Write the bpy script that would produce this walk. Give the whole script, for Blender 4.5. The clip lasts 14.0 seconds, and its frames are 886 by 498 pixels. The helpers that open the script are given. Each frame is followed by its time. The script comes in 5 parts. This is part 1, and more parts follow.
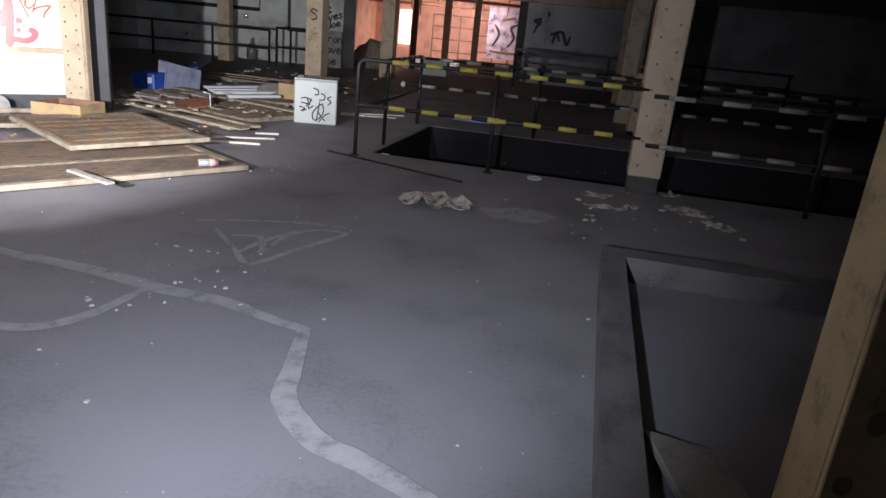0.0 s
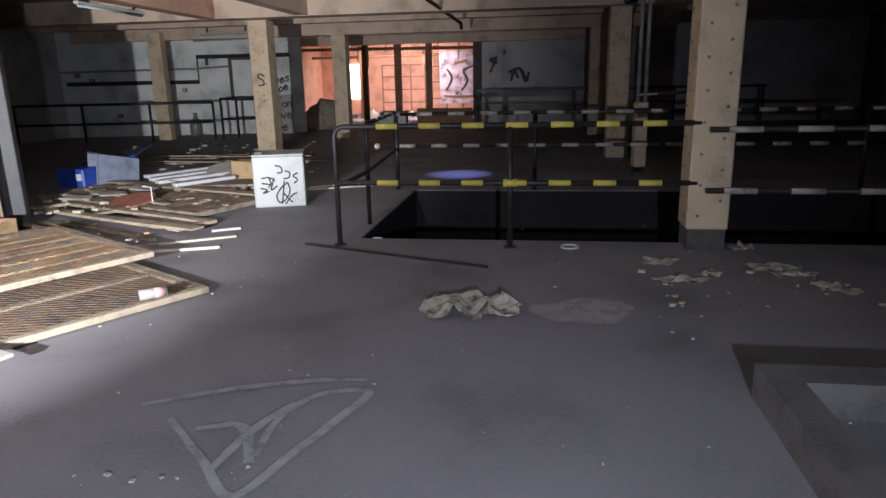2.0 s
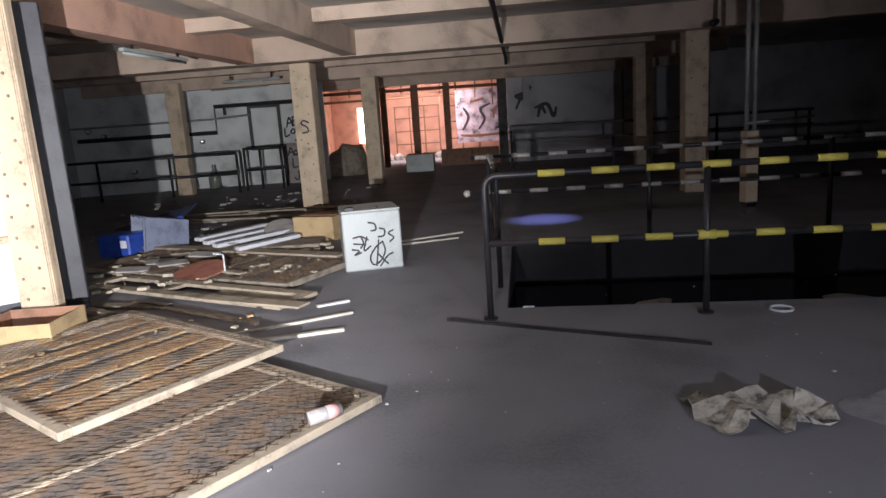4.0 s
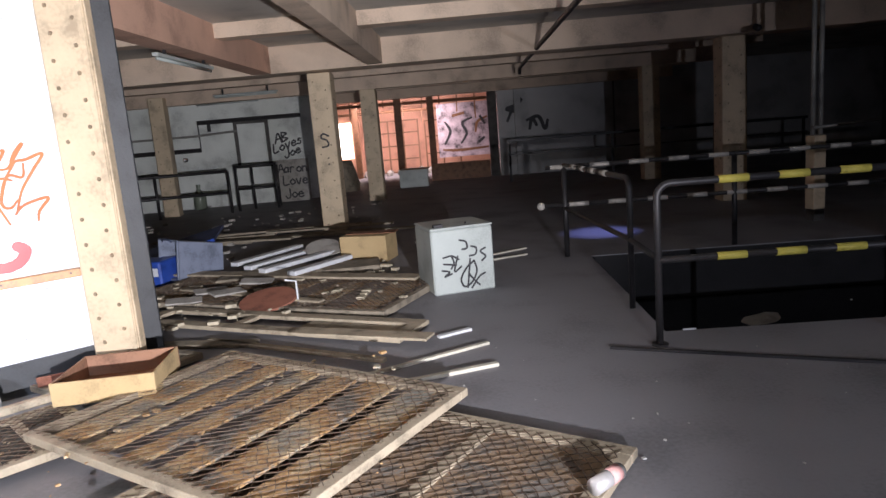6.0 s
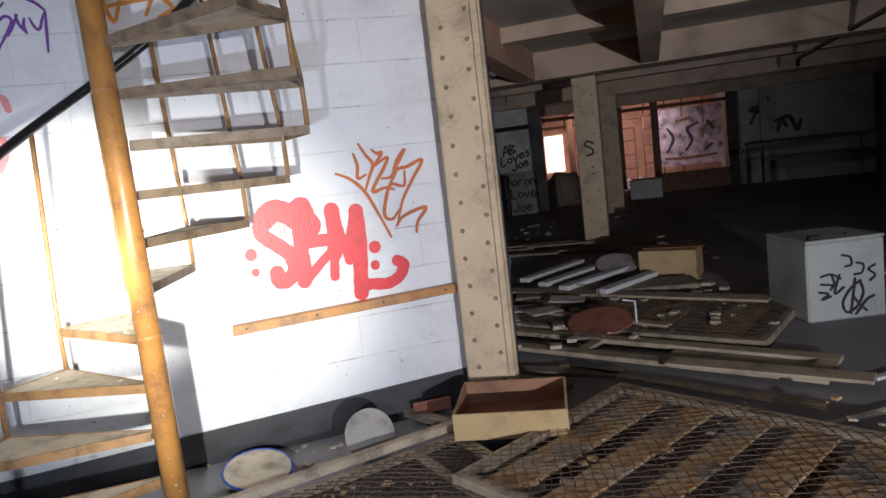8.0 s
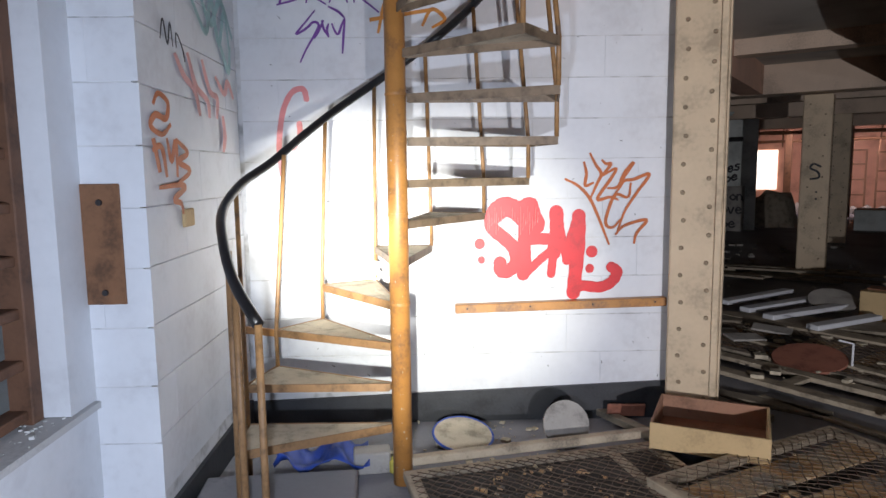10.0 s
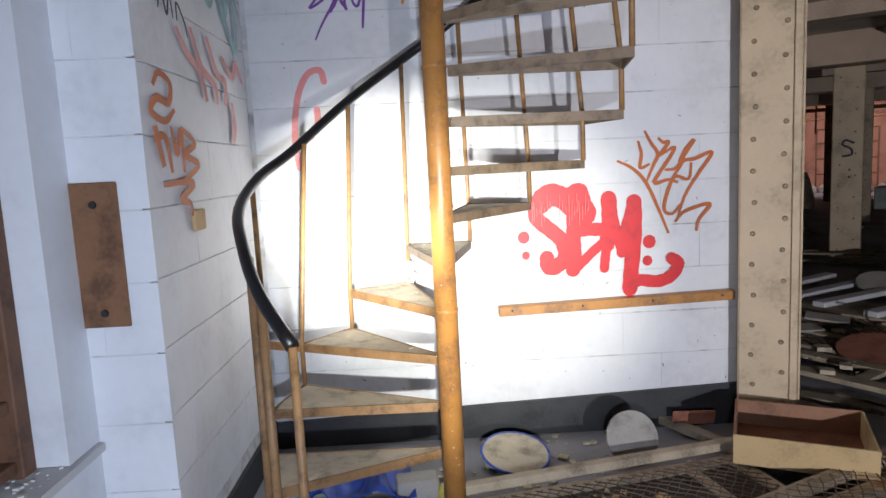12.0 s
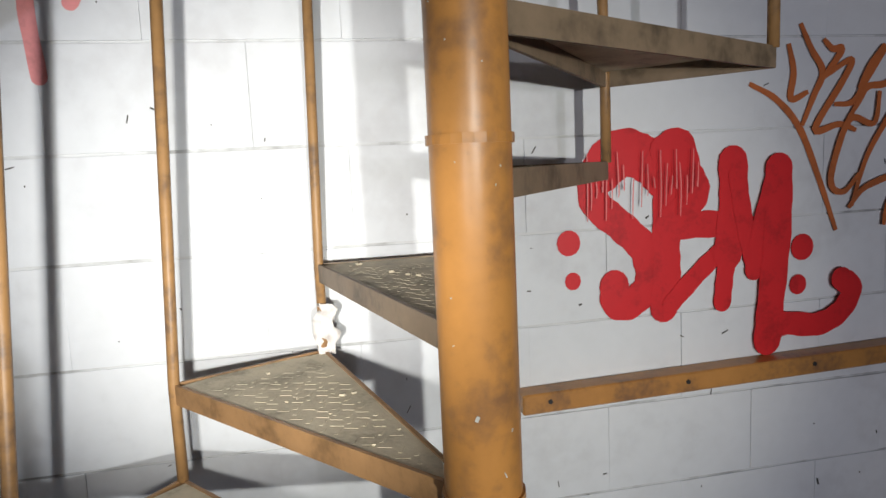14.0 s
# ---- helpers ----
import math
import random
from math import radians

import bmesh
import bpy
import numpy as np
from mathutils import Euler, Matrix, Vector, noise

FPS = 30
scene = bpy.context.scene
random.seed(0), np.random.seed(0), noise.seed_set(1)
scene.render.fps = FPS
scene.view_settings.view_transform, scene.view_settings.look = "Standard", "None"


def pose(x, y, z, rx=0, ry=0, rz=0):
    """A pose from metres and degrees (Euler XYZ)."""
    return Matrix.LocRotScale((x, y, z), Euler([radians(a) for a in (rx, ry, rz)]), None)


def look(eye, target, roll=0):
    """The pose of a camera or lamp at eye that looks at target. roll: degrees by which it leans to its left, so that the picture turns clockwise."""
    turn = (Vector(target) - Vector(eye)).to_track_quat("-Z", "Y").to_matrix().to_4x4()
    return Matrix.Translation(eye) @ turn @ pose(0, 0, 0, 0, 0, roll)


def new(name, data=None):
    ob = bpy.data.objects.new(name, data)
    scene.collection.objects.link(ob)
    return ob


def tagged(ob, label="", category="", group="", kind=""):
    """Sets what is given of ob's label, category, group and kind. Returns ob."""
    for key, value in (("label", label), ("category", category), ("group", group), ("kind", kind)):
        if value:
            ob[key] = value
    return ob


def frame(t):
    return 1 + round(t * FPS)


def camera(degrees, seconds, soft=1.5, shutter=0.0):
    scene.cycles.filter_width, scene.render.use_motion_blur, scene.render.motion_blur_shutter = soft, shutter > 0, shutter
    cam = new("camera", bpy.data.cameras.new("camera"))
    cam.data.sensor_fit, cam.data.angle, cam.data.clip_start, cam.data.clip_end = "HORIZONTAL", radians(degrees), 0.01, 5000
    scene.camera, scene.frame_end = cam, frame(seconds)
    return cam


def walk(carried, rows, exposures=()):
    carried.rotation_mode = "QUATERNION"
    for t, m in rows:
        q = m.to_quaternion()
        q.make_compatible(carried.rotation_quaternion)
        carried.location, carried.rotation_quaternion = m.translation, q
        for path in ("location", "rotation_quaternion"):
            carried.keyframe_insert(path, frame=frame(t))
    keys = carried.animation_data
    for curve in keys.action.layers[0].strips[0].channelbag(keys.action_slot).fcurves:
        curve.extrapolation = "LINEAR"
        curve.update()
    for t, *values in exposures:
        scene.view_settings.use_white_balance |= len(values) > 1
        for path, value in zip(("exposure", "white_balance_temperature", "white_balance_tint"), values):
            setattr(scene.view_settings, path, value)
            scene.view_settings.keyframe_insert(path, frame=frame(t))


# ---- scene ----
cam = camera(68.0, 14.0)
METRES, EYE, TILT, LEAN, TURN = 9.9, 1.45, 0.0, 0.0, 0.0
ROWS = [
    (0.0, 0.0, 0.0, 0.0, 1.75, -18.31, -5.3),
    (0.5, -0.008, 0.0387, -0.0008, -1.53, -18.63, -2.84),
    (1.0, -0.011, 0.0821, 0.0015, -2.09, -18.25, -0.97),
    (1.5, -0.0284, 0.1204, 0.0014, -2.69, -16.36, 0.33),
    (2.0, -0.0492, 0.1613, 0.0007, -3.28, -14.35, 1.17),
    (2.5, -0.0751, 0.2003, 0.0036, -3.45, -12.99, 1.7),
    (3.0, -0.1123, 0.2298, 0.0041, -3.49, -12.29, 2.9),
    (5.5, -0.2796, 0.3498, 0.0067, -8.15, -10.03, 4.47),
    (6.0, -0.3174, 0.3658, 0.0061, -9.42, -10.0, 4.61),
    (6.5, -0.3554, 0.3914, 0.0059, -9.41, -9.77, 4.72),
    (7.0, -0.3939, 0.4092, 0.0035, -9.21, -9.65, 4.91),
    (7.5, -0.4303, 0.4278, 0.004, -5.26, -9.25, 5.79),
    (8.0, -0.4541, 0.4404, 0.0087, 5.95, -7.16, 6.71),
    (8.5, -0.468, 0.4234, 0.0123, 12.05, -6.47, 4.43),
    (9.0, -0.4711, 0.4051, 0.0159, 17.24, -6.43, 1.56),
    (11.5, -0.4837, 0.4063, 0.019, 24.1, -7.17, 1.28),
    (12.0, -0.5103, 0.4393, 0.0148, 21.88, -7.31, 2.82),
    (12.5, -0.5329, 0.4845, 0.0048, 18.55, -7.59, 4.77),
    (13.0, -0.5534, 0.5319, -0.0027, 16.16, -7.9, 4.33),
    (13.5, -0.5801, 0.5759, -0.006, 12.11, -7.47, 3.13),
    (14.0, -0.6059, 0.6243, -0.0065, 11.54, -7.24, 2.65),
]
walk(cam, [(t, pose(0, 0, EYE, TILT, LEAN, TURN) @ pose(METRES * x, METRES * y, METRES * z, 90 + pitch, roll, yaw)) for t, x, y, z, yaw, pitch, roll in ROWS],
     [(0.0, -0.05), (0.9, 0.25), (3.2, 0.35), (5.5, 0.08), (6.3, 0.08), (7.0, -0.2), (7.4, -0.6), (8.0, -1.5), (9.2, -1.5), (12.5, -1.68), (13.0, -2.25), (13.4, -2.6), (14.0, -3.1)])

# ---- light ----
world = bpy.data.worlds.new("world")
scene.world = world
world.use_nodes = True
world.node_tree.nodes["Background"].inputs[0].default_value = (0.5, 0.5, 0.6, 1)
world.node_tree.nodes["Background"].inputs[1].default_value = 0.004


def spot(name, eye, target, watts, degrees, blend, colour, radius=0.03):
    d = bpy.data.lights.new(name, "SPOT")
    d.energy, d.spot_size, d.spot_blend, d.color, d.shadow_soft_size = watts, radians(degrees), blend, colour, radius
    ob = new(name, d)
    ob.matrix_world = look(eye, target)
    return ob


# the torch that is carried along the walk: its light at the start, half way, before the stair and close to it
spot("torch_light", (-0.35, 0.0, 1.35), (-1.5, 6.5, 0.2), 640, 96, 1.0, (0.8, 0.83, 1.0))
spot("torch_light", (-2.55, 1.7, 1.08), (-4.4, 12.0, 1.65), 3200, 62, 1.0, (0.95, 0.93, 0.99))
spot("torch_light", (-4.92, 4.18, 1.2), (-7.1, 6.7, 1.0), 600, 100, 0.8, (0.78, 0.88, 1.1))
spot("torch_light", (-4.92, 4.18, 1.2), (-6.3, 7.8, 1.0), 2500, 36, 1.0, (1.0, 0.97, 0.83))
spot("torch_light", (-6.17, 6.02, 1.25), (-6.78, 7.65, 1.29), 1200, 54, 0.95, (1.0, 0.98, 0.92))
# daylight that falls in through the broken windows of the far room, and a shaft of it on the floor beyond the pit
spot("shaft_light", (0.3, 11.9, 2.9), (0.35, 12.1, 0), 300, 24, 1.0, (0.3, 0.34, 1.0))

# ---- frames of reference ----
GRID = pose(0, 0, 0, 0, 0, -11.5)  # the columns' grid: x along the main beams, y along the rows
STAIR = pose(-5.3, 8.27, 0, 0, 0, 23.27)  # the stair's wall: x along it, y into it


# ---- materials ----
def material(name, colour, rough=0.8, metal=0.0, var=0.25, scale=6.0, fine=60.0, bump=0.15, tint=None, stain=0.0, dist=0.01):
    m = bpy.data.materials.new(name)
    m.use_nodes = True
    nt = m.node_tree
    n, l = nt.nodes, nt.links
    b = n["Principled BSDF"]
    b.inputs["Roughness"].default_value, b.inputs["Metallic"].default_value = rough, metal
    co = n.new("ShaderNodeNewGeometry")
    big, small = n.new("ShaderNodeTexNoise"), n.new("ShaderNodeTexNoise")
    big.inputs["Scale"].default_value, big.inputs["Detail"].default_value = scale, 6
    small.inputs["Scale"].default_value, small.inputs["Detail"].default_value = fine, 4
    l.new(co.outputs["Position"], big.inputs["Vector"])
    l.new(co.outputs["Position"], small.inputs["Vector"])
    add = n.new("ShaderNodeMath")
    add.operation = "MULTIPLY_ADD"
    add.inputs[1].default_value = 0.35
    l.new(small.outputs["Fac"], add.inputs[0])
    l.new(big.outputs["Fac"], add.inputs[2])
    ramp = n.new("ShaderNodeValToRGB")
    ramp.color_ramp.elements[0].position, ramp.color_ramp.elements[1].position = 0.45, 0.9
    t = tint or tuple(c * (1 - var) * 0.8 for c in colour)
    ramp.color_ramp.elements[0].color = (*t, 1)
    ramp.color_ramp.elements[1].color = (*(min(1, c * (1 + var * 0.5)) for c in colour), 1)
    e = ramp.color_ramp.elements.new(0.66)
    e.color = (*colour, 1)
    l.new(add.outputs[0], ramp.inputs["Fac"])
    l.new(ramp.outputs["Color"], b.inputs["Base Color"])
    bp = n.new("ShaderNodeBump")
    bp.inputs["Strength"].default_value, bp.inputs["Distance"].default_value = bump, dist
    l.new(add.outputs[0], bp.inputs["Height"])
    l.new(bp.outputs["Normal"], b.inputs["Normal"])
    return m


def glow(name, colour, strength):
    m = bpy.data.materials.new(name)
    m.use_nodes = True
    b = m.node_tree.nodes["Principled BSDF"]
    b.inputs["Base Color"].default_value = (*colour, 1)
    b.inputs["Emission Color"].default_value = (*colour, 1)
    b.inputs["Emission Strength"].default_value = strength
    return m


CONCRETE = material("concrete_floor", (0.25, 0.247, 0.265), 0.75, var=0.15, scale=1.3, fine=45, bump=0.2)
SLAB = material("ceiling_paint", (0.5, 0.47, 0.42), 0.85, scale=1.5, bump=0.1)
BEAM = material("beam_paint", (0.6, 0.47, 0.36), 0.8, scale=2, bump=0.1)
WHITE = material("white_paint", (0.68, 0.7, 0.73), 0.7, var=0.12, scale=3, fine=25, bump=0.3, tint=(0.59, 0.6, 0.625))
DIM = material("grey_wall_paint", (0.5, 0.5, 0.5), 0.8, var=0.2, scale=1.2, bump=0.1)
# black of the skirtings, also used for the column's shadow and the pit's shade
BITUMENSHADE = material("bitumen", (0.03, 0.032, 0.036), 0.55, var=0.4, scale=5, bump=0.4)
CREAM = material("cream_paint", (0.58, 0.465, 0.32), 0.6, var=0.2, scale=4, fine=40, bump=0.15)
TIMBER = material("weathered_timber", (0.38, 0.32, 0.235), 0.85, var=0.4, scale=7, fine=80, bump=0.4)
OLDWOOD = material("dark_timber", (0.27, 0.23, 0.175), 0.9, var=0.4, scale=8, fine=80, bump=0.4)
def rotten(name, stops, scale=2.2, bump=0.5):
    """Boards bleached, rusty and rotten in patches, with a fine grain."""
    m = material(name, stops[1][1], 0.9, var=0.3, scale=scale, fine=55, bump=bump)
    ramp = next(q for q in m.node_tree.nodes if q.type == "VALTORGB").color_ramp
    while len(ramp.elements) > 1:
        ramp.elements.remove(ramp.elements[-1])
    ramp.elements[0].position, ramp.elements[0].color = stops[0][0], (*stops[0][1], 1)
    for p_, c_ in stops[1:]:
        ramp.elements.new(p_).color = (*c_, 1)
    return m


ROT = rotten("rotten_boards", [(0.4, (0.06, 0.055, 0.05)), (0.52, (0.25, 0.24, 0.215)), (0.62, (0.5, 0.29, 0.12)), (0.72, (0.58, 0.45, 0.28)), (0.84, (0.3, 0.3, 0.27))], 3.0)
ROTSHEET = rotten("damp_board", [(0.42, (0.07, 0.06, 0.055)), (0.58, (0.2, 0.18, 0.16)), (0.7, (0.33, 0.22, 0.13)), (0.82, (0.24, 0.22, 0.2))], 3.5, 0.4)
WIRE = material("rusty_wire", (0.12, 0.085, 0.06), 0.7, 0.3, var=0.4)
OCHRE = material("ochre_steel_paint", (0.43, 0.2, 0.055), 0.4, var=0.3, scale=9, bump=0.1, tint=(0.22, 0.11, 0.05))
RAILPAINT = material("dull_ochre_paint", (0.3, 0.165, 0.065), 0.5, var=0.35, scale=14, bump=0.15, tint=(0.14, 0.085, 0.05))
DUST = material("dusty_tread", (0.5, 0.44, 0.33), 0.9, var=0.3, scale=12, fine=120, bump=0.15)
BLACK = material("black_plastic", (0.012, 0.012, 0.014), 0.35, var=0.2)
DARKSTEEL = material("dark_steel", (0.035, 0.033, 0.035), 0.45, 0.3, var=0.3)
YELLOW = material("yellow_paint", (0.62, 0.53, 0.1), 0.6, var=0.2)
RED = material("red_spray", (0.62, 0.014, 0.02), 0.45, var=0.1, scale=14, fine=90, bump=0.05)
ORANGE = material("orange_spray", (0.5, 0.13, 0.03), 0.6, var=0.15)
CARD = material("cardboard", (0.52, 0.38, 0.2), 0.85, var=0.15, scale=5)
CABINET = material("enamel_white", (0.44, 0.48, 0.46), 0.45, var=0.12, scale=3, bump=0.05)
INK = material("black_spray", (0.03, 0.03, 0.035), 0.6)
ORANGEWALL = material("orange_panel", (0.66, 0.36, 0.25), 0.7, var=0.2, scale=2)
BLUE = material("blue_plastic", (0.03, 0.08, 0.4), 0.4, var=0.3)


# near-black that puts the shade inside the pit into colour
PITSHADE = material("pit_shade", (0.012, 0.012, 0.014), 0.8, var=0.4, scale=3)
CHIP = material("plaster_chip", (0.5, 0.5, 0.48), 0.9)
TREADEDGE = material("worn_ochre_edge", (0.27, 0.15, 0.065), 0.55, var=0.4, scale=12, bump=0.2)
DIRT = material("damp_dirt", (0.05, 0.045, 0.04), 0.95, var=0.6, scale=9, bump=0.6)
SALMON = material("salmon_paint", (0.6, 0.37, 0.27), 0.8, var=0.25, scale=2, bump=0.1)
WATER = material("black_water", (0.01, 0.011, 0.012), 0.06, var=0.3, scale=1.5, fine=9, bump=0.04)
PALELATH = material("pale_lath", (0.6, 0.57, 0.48), 0.8, var=0.2)
KERB = material("kerb_concrete", (0.15, 0.147, 0.143), 0.85, var=0.35, scale=4, bump=0.3)
DRAWERIN = material("reddish_ply", (0.3, 0.16, 0.1), 0.8, var=0.25)
OLDCONC = material("stained_concrete", (0.09, 0.085, 0.08), 0.85, var=0.4, scale=5, bump=0.3)
WALLWHITE = material("whitewash", (0.72, 0.75, 0.71), 0.85, var=0.25, scale=1.6, bump=0.15)
STUD = material("stud_steel", (0.28, 0.22, 0.15), 0.5, 0.4, var=0.3)
PALEWOOD = material("pale_timber", (0.55, 0.43, 0.25), 0.8, var=0.3, scale=6, fine=60, bump=0.3)
PALERED = material("thin_red_spray", (0.72, 0.2, 0.2), 0.55, var=0.2)
PINK = material("pink_spray", (0.72, 0.27, 0.27), 0.65)
PURPLE = material("purple_marker", (0.16, 0.05, 0.28), 0.6)
AMBER = material("amber_spray", (0.7, 0.28, 0.05), 0.6)
RUSTSPRAY = material("rust_spray", (0.5, 0.16, 0.06), 0.65)
FADED = material("faded_pink_spray", (0.66, 0.36, 0.34), 0.7)
TEAL = material("teal_spray", (0.33, 0.5, 0.5), 0.7)
BROWN = material("brown_paint", (0.2, 0.095, 0.045), 0.6, var=0.35, scale=9, bump=0.2)
SHUTTER = material("old_shutter_paint", (0.13, 0.062, 0.034), 0.65, var=0.4, scale=8, bump=0.25)
PANE = material("dusty_pane", (0.16, 0.18, 0.18), 0.35, var=0.3, scale=4, bump=0.05)
STONE = material("grey_board", (0.36, 0.34, 0.31), 0.85, var=0.25, scale=7, bump=0.3)
TERRA = material("terracotta", (0.33, 0.13, 0.085), 0.8, var=0.3, scale=8)
BROWNCARD = material("brown_card", (0.22, 0.1, 0.055), 0.85, var=0.3)
DIRTYWHITE = material("dirty_white_paint", (0.45, 0.42, 0.38), 0.6, var=0.3, scale=12)
STEELGREY = material("grey_pipe", (0.3, 0.29, 0.27), 0.5, 0.2, var=0.3)
CHROME = material("chrome", (0.85, 0.85, 0.83), 0.1, 1.0, var=0.1, bump=0.02)
DAYGLOW = glow("daylight_glow", (1.0, 0.86, 0.76), 6.0)
CHALK = material("faded_white_paint", (0.355, 0.355, 0.365), 0.85, var=0.35, scale=9, fine=90)
PALEDUST = material("pale_dust", (0.36, 0.35, 0.35), 0.9, var=0.3, scale=9)
PAPERWHITE = material("torn_white_paper", (0.7, 0.66, 0.64), 0.9, var=0.2, scale=20)
PAPER = material("dirty_newsprint", (0.4, 0.37, 0.31), 0.9, var=0.9, scale=14, bump=0.2)
MORTAR = material("dirty_joint", (0.6, 0.61, 0.62), 0.9, var=0.2, scale=5, fine=20, bump=0.5, tint=(0.3, 0.3, 0.3))
MURAL = material("faded_mural", (0.42, 0.35, 0.39), 0.8, var=1.0, scale=3.5, fine=20, tint=(0.05, 0.045, 0.05))
TREADUNDER = material("dull_brown_edge", (0.2, 0.145, 0.095), 0.6, var=0.4, scale=12, bump=0.2)
CANMETAL = material("can_print", (0.6, 0.58, 0.58), 0.35, 0.5, var=0.2)
CARBOY = material("dusty_green_glass", (0.2, 0.23, 0.18), 0.3, var=0.3, scale=6, bump=0.05)
BINBLUE = material("bin_plastic", (0.2, 0.23, 0.31), 0.5)
DARKBLUE = material("dark_blue_board", (0.04, 0.05, 0.1), 0.7, var=0.4)


# ---- makers ----
def box(bm, size, at=(0, 0, 0), rz=0.0, bevel=0.0, m=None):
    """A block of that size whose base centre stands at 'at'."""
    r = bmesh.ops.create_cube(bm, size=1.0)
    t = Matrix.Translation(at) @ Matrix.Rotation(radians(rz), 4, "Z") @ Matrix.Translation((0, 0, size[2] / 2)) @ Matrix.Diagonal((*size, 1))
    bmesh.ops.transform(bm, matrix=(m @ t) if m else t, verts=r["verts"])
    if bevel:
        es = {e for v in r["verts"] for e in v.link_edges}
        bmesh.ops.bevel(bm, geom=list(es), offset=bevel, segments=1, affect="EDGES")
    return bm


def tube(bm, pts, radius, sides=8, closed=False):
    """A round bar along the points."""
    pts = [Vector(p) for p in pts]
    rings = []
    up = None
    for i, p in enumerate(pts):
        a, b = pts[max(i - 1, 0)], pts[min(i + 1, len(pts) - 1)]
        d = (b - a).normalized()
        x = d.cross(Vector((0, 0, 1)) if abs(d.z) < 0.95 else Vector((1, 0, 0))) if up is None else (up - d * up.dot(d))
        x.normalize()
        up = x
        y = d.cross(x)
        rings.append([bm.verts.new(p + radius * (math.cos(k * math.tau / sides) * x + math.sin(k * math.tau / sides) * y)) for k in range(sides)])
    for r0, r1 in zip(rings, rings[1:]):
        for k in range(sides):
            bm.faces.new((r0[k], r0[(k + 1) % sides], r1[(k + 1) % sides], r1[k]))
    bm.faces.new(rings[0][::-1])
    bm.faces.new(rings[-1])
    return bm


def mesh_of(name, bm, mat, smooth=False):
    me = bpy.data.meshes.new(name)
    bmesh.ops.recalc_face_normals(bm, faces=bm.faces)
    bm.to_mesh(me)
    bm.free()
    me.materials.append(mat)
    if smooth:
        me.shade_smooth()
    return me


def part(name, bm, mat, parent=None, label="", smooth=False, m=None):
    ob = new(name, mesh_of(name, bm, mat, smooth))
    if parent:
        ob.parent = parent
    if m:
        ob.matrix_basis = m
    if label:
        ob["label"] = label
    return ob


def thing(name, m, label, category, group="", kind=""):
    ob = new(name)
    ob.matrix_basis = m
    return tagged(ob, label, category, group, kind)


def block(name, size, m, mat, label="", category="", kind="structure", bevel=0.0):
    return tagged(part(name, box(bmesh.new(), size, bevel=bevel), mat, m=m), label, category, kind=kind)


# ---- structure ----
def slabs(name, cuts, z0, z1, mat, m, label, category):
    """Plates (x0, x1, y0, y1) joined into one sheet."""
    bm = bmesh.new()
    for x0, x1, y0, y1 in cuts:
        box(bm, (x1 - x0, y1 - y0, z1 - z0), ((x0 + x1) / 2, (y0 + y1) / 2, z0))
    return tagged(part(name, bm, mat, m=m), label, category, kind="structure")


PIT = (-2.5, 4.6, 7.47, 10.35)
floor = slabs("floor", [(-16, 10, -4, PIT[2]), (-16, 10, PIT[3], 36), (-16, PIT[0], PIT[2], PIT[3]), (PIT[1], 10, PIT[2], PIT[3])], -0.3, 0.0, CONCRETE, GRID,
              "grey dusty concrete floor with stains and an open pit", "floor")
# bottom and sides of the pit: its shade is put into their black
slabs("pit_bottom", [(PIT[0] - 0.3, PIT[1] + 0.3, PIT[2] - 0.3, PIT[3] + 0.3)], -1.3, -1.1, BITUMENSHADE, GRID, "bottom of the open pit, coloured black for its shade", "floor")
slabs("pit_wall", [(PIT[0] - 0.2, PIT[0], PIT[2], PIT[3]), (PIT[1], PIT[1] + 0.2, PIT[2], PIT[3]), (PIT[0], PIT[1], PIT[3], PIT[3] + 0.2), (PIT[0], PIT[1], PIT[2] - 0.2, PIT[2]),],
      -1.1, -0.3, BITUMENSHADE, GRID, "sides of the open pit, coloured black for its shade", "wall")
slabs("water", [(PIT[0] + 0.014, PIT[1] - 0.014, PIT[2] + 0.002, PIT[3] - 0.014)], -0.62, -0.55, WATER, GRID, "still black water standing in the pit", "water")
# added black sheets that hide the lit slab edges, so the pit stays dark
slabs("pit_shade_sheet", [(PIT[0], PIT[0] + 0.012, PIT[2], PIT[3]), (PIT[1] - 0.012, PIT[1], PIT[2], PIT[3]), (PIT[0] + 0.012, PIT[1] - 0.012, PIT[3] - 0.012, PIT[3])], -1.1, -0.01, PITSHADE, GRID, "added black sheet that keeps the pit's sides in shade", "wall")
slabs("ceiling", [(-16, 10, -4, 36)], 3.1, 3.3, SLAB, GRID, "cream-painted concrete ceiling slab", "ceiling")
wall_stair = block("wall_stair", (3.04, 0.25, 3.1), STAIR @ pose(-1.08, 0.129, 0), MORTAR, "white painted blockwork wall with red and orange graffiti", "wall")
wall_side = block("wall_side", (0.6, 1.46, 3.1), STAIR @ pose(-2.59, -0.73, 0), MORTAR, "white painted block pier with faded graffiti", "wall")
slabs("wall_left", [(-2.9, -2.52, -6.2, -3.6)], 0, 3.1, WHITE, STAIR, "white painted block wall beside the shutter window", "wall")
slabs("wall_left_return", [(-2.9, -2.52, -1.66, -1.464)], 0.694, 2.6, WHITE, STAIR, "rough white painted return beside the shutter window", "wall")
slabs("wall_left_lower", [(-2.9, -2.52, -3.6, -1.464)], 0, 0.66, WHITE, STAIR, "white painted block wall under the shutter window", "wall")
slabs("wall_left_upper", [(-2.9, -2.52, -3.6, -1.464)], 2.6, 3.1, WHITE, STAIR, "white painted block wall over the shutter window", "wall")
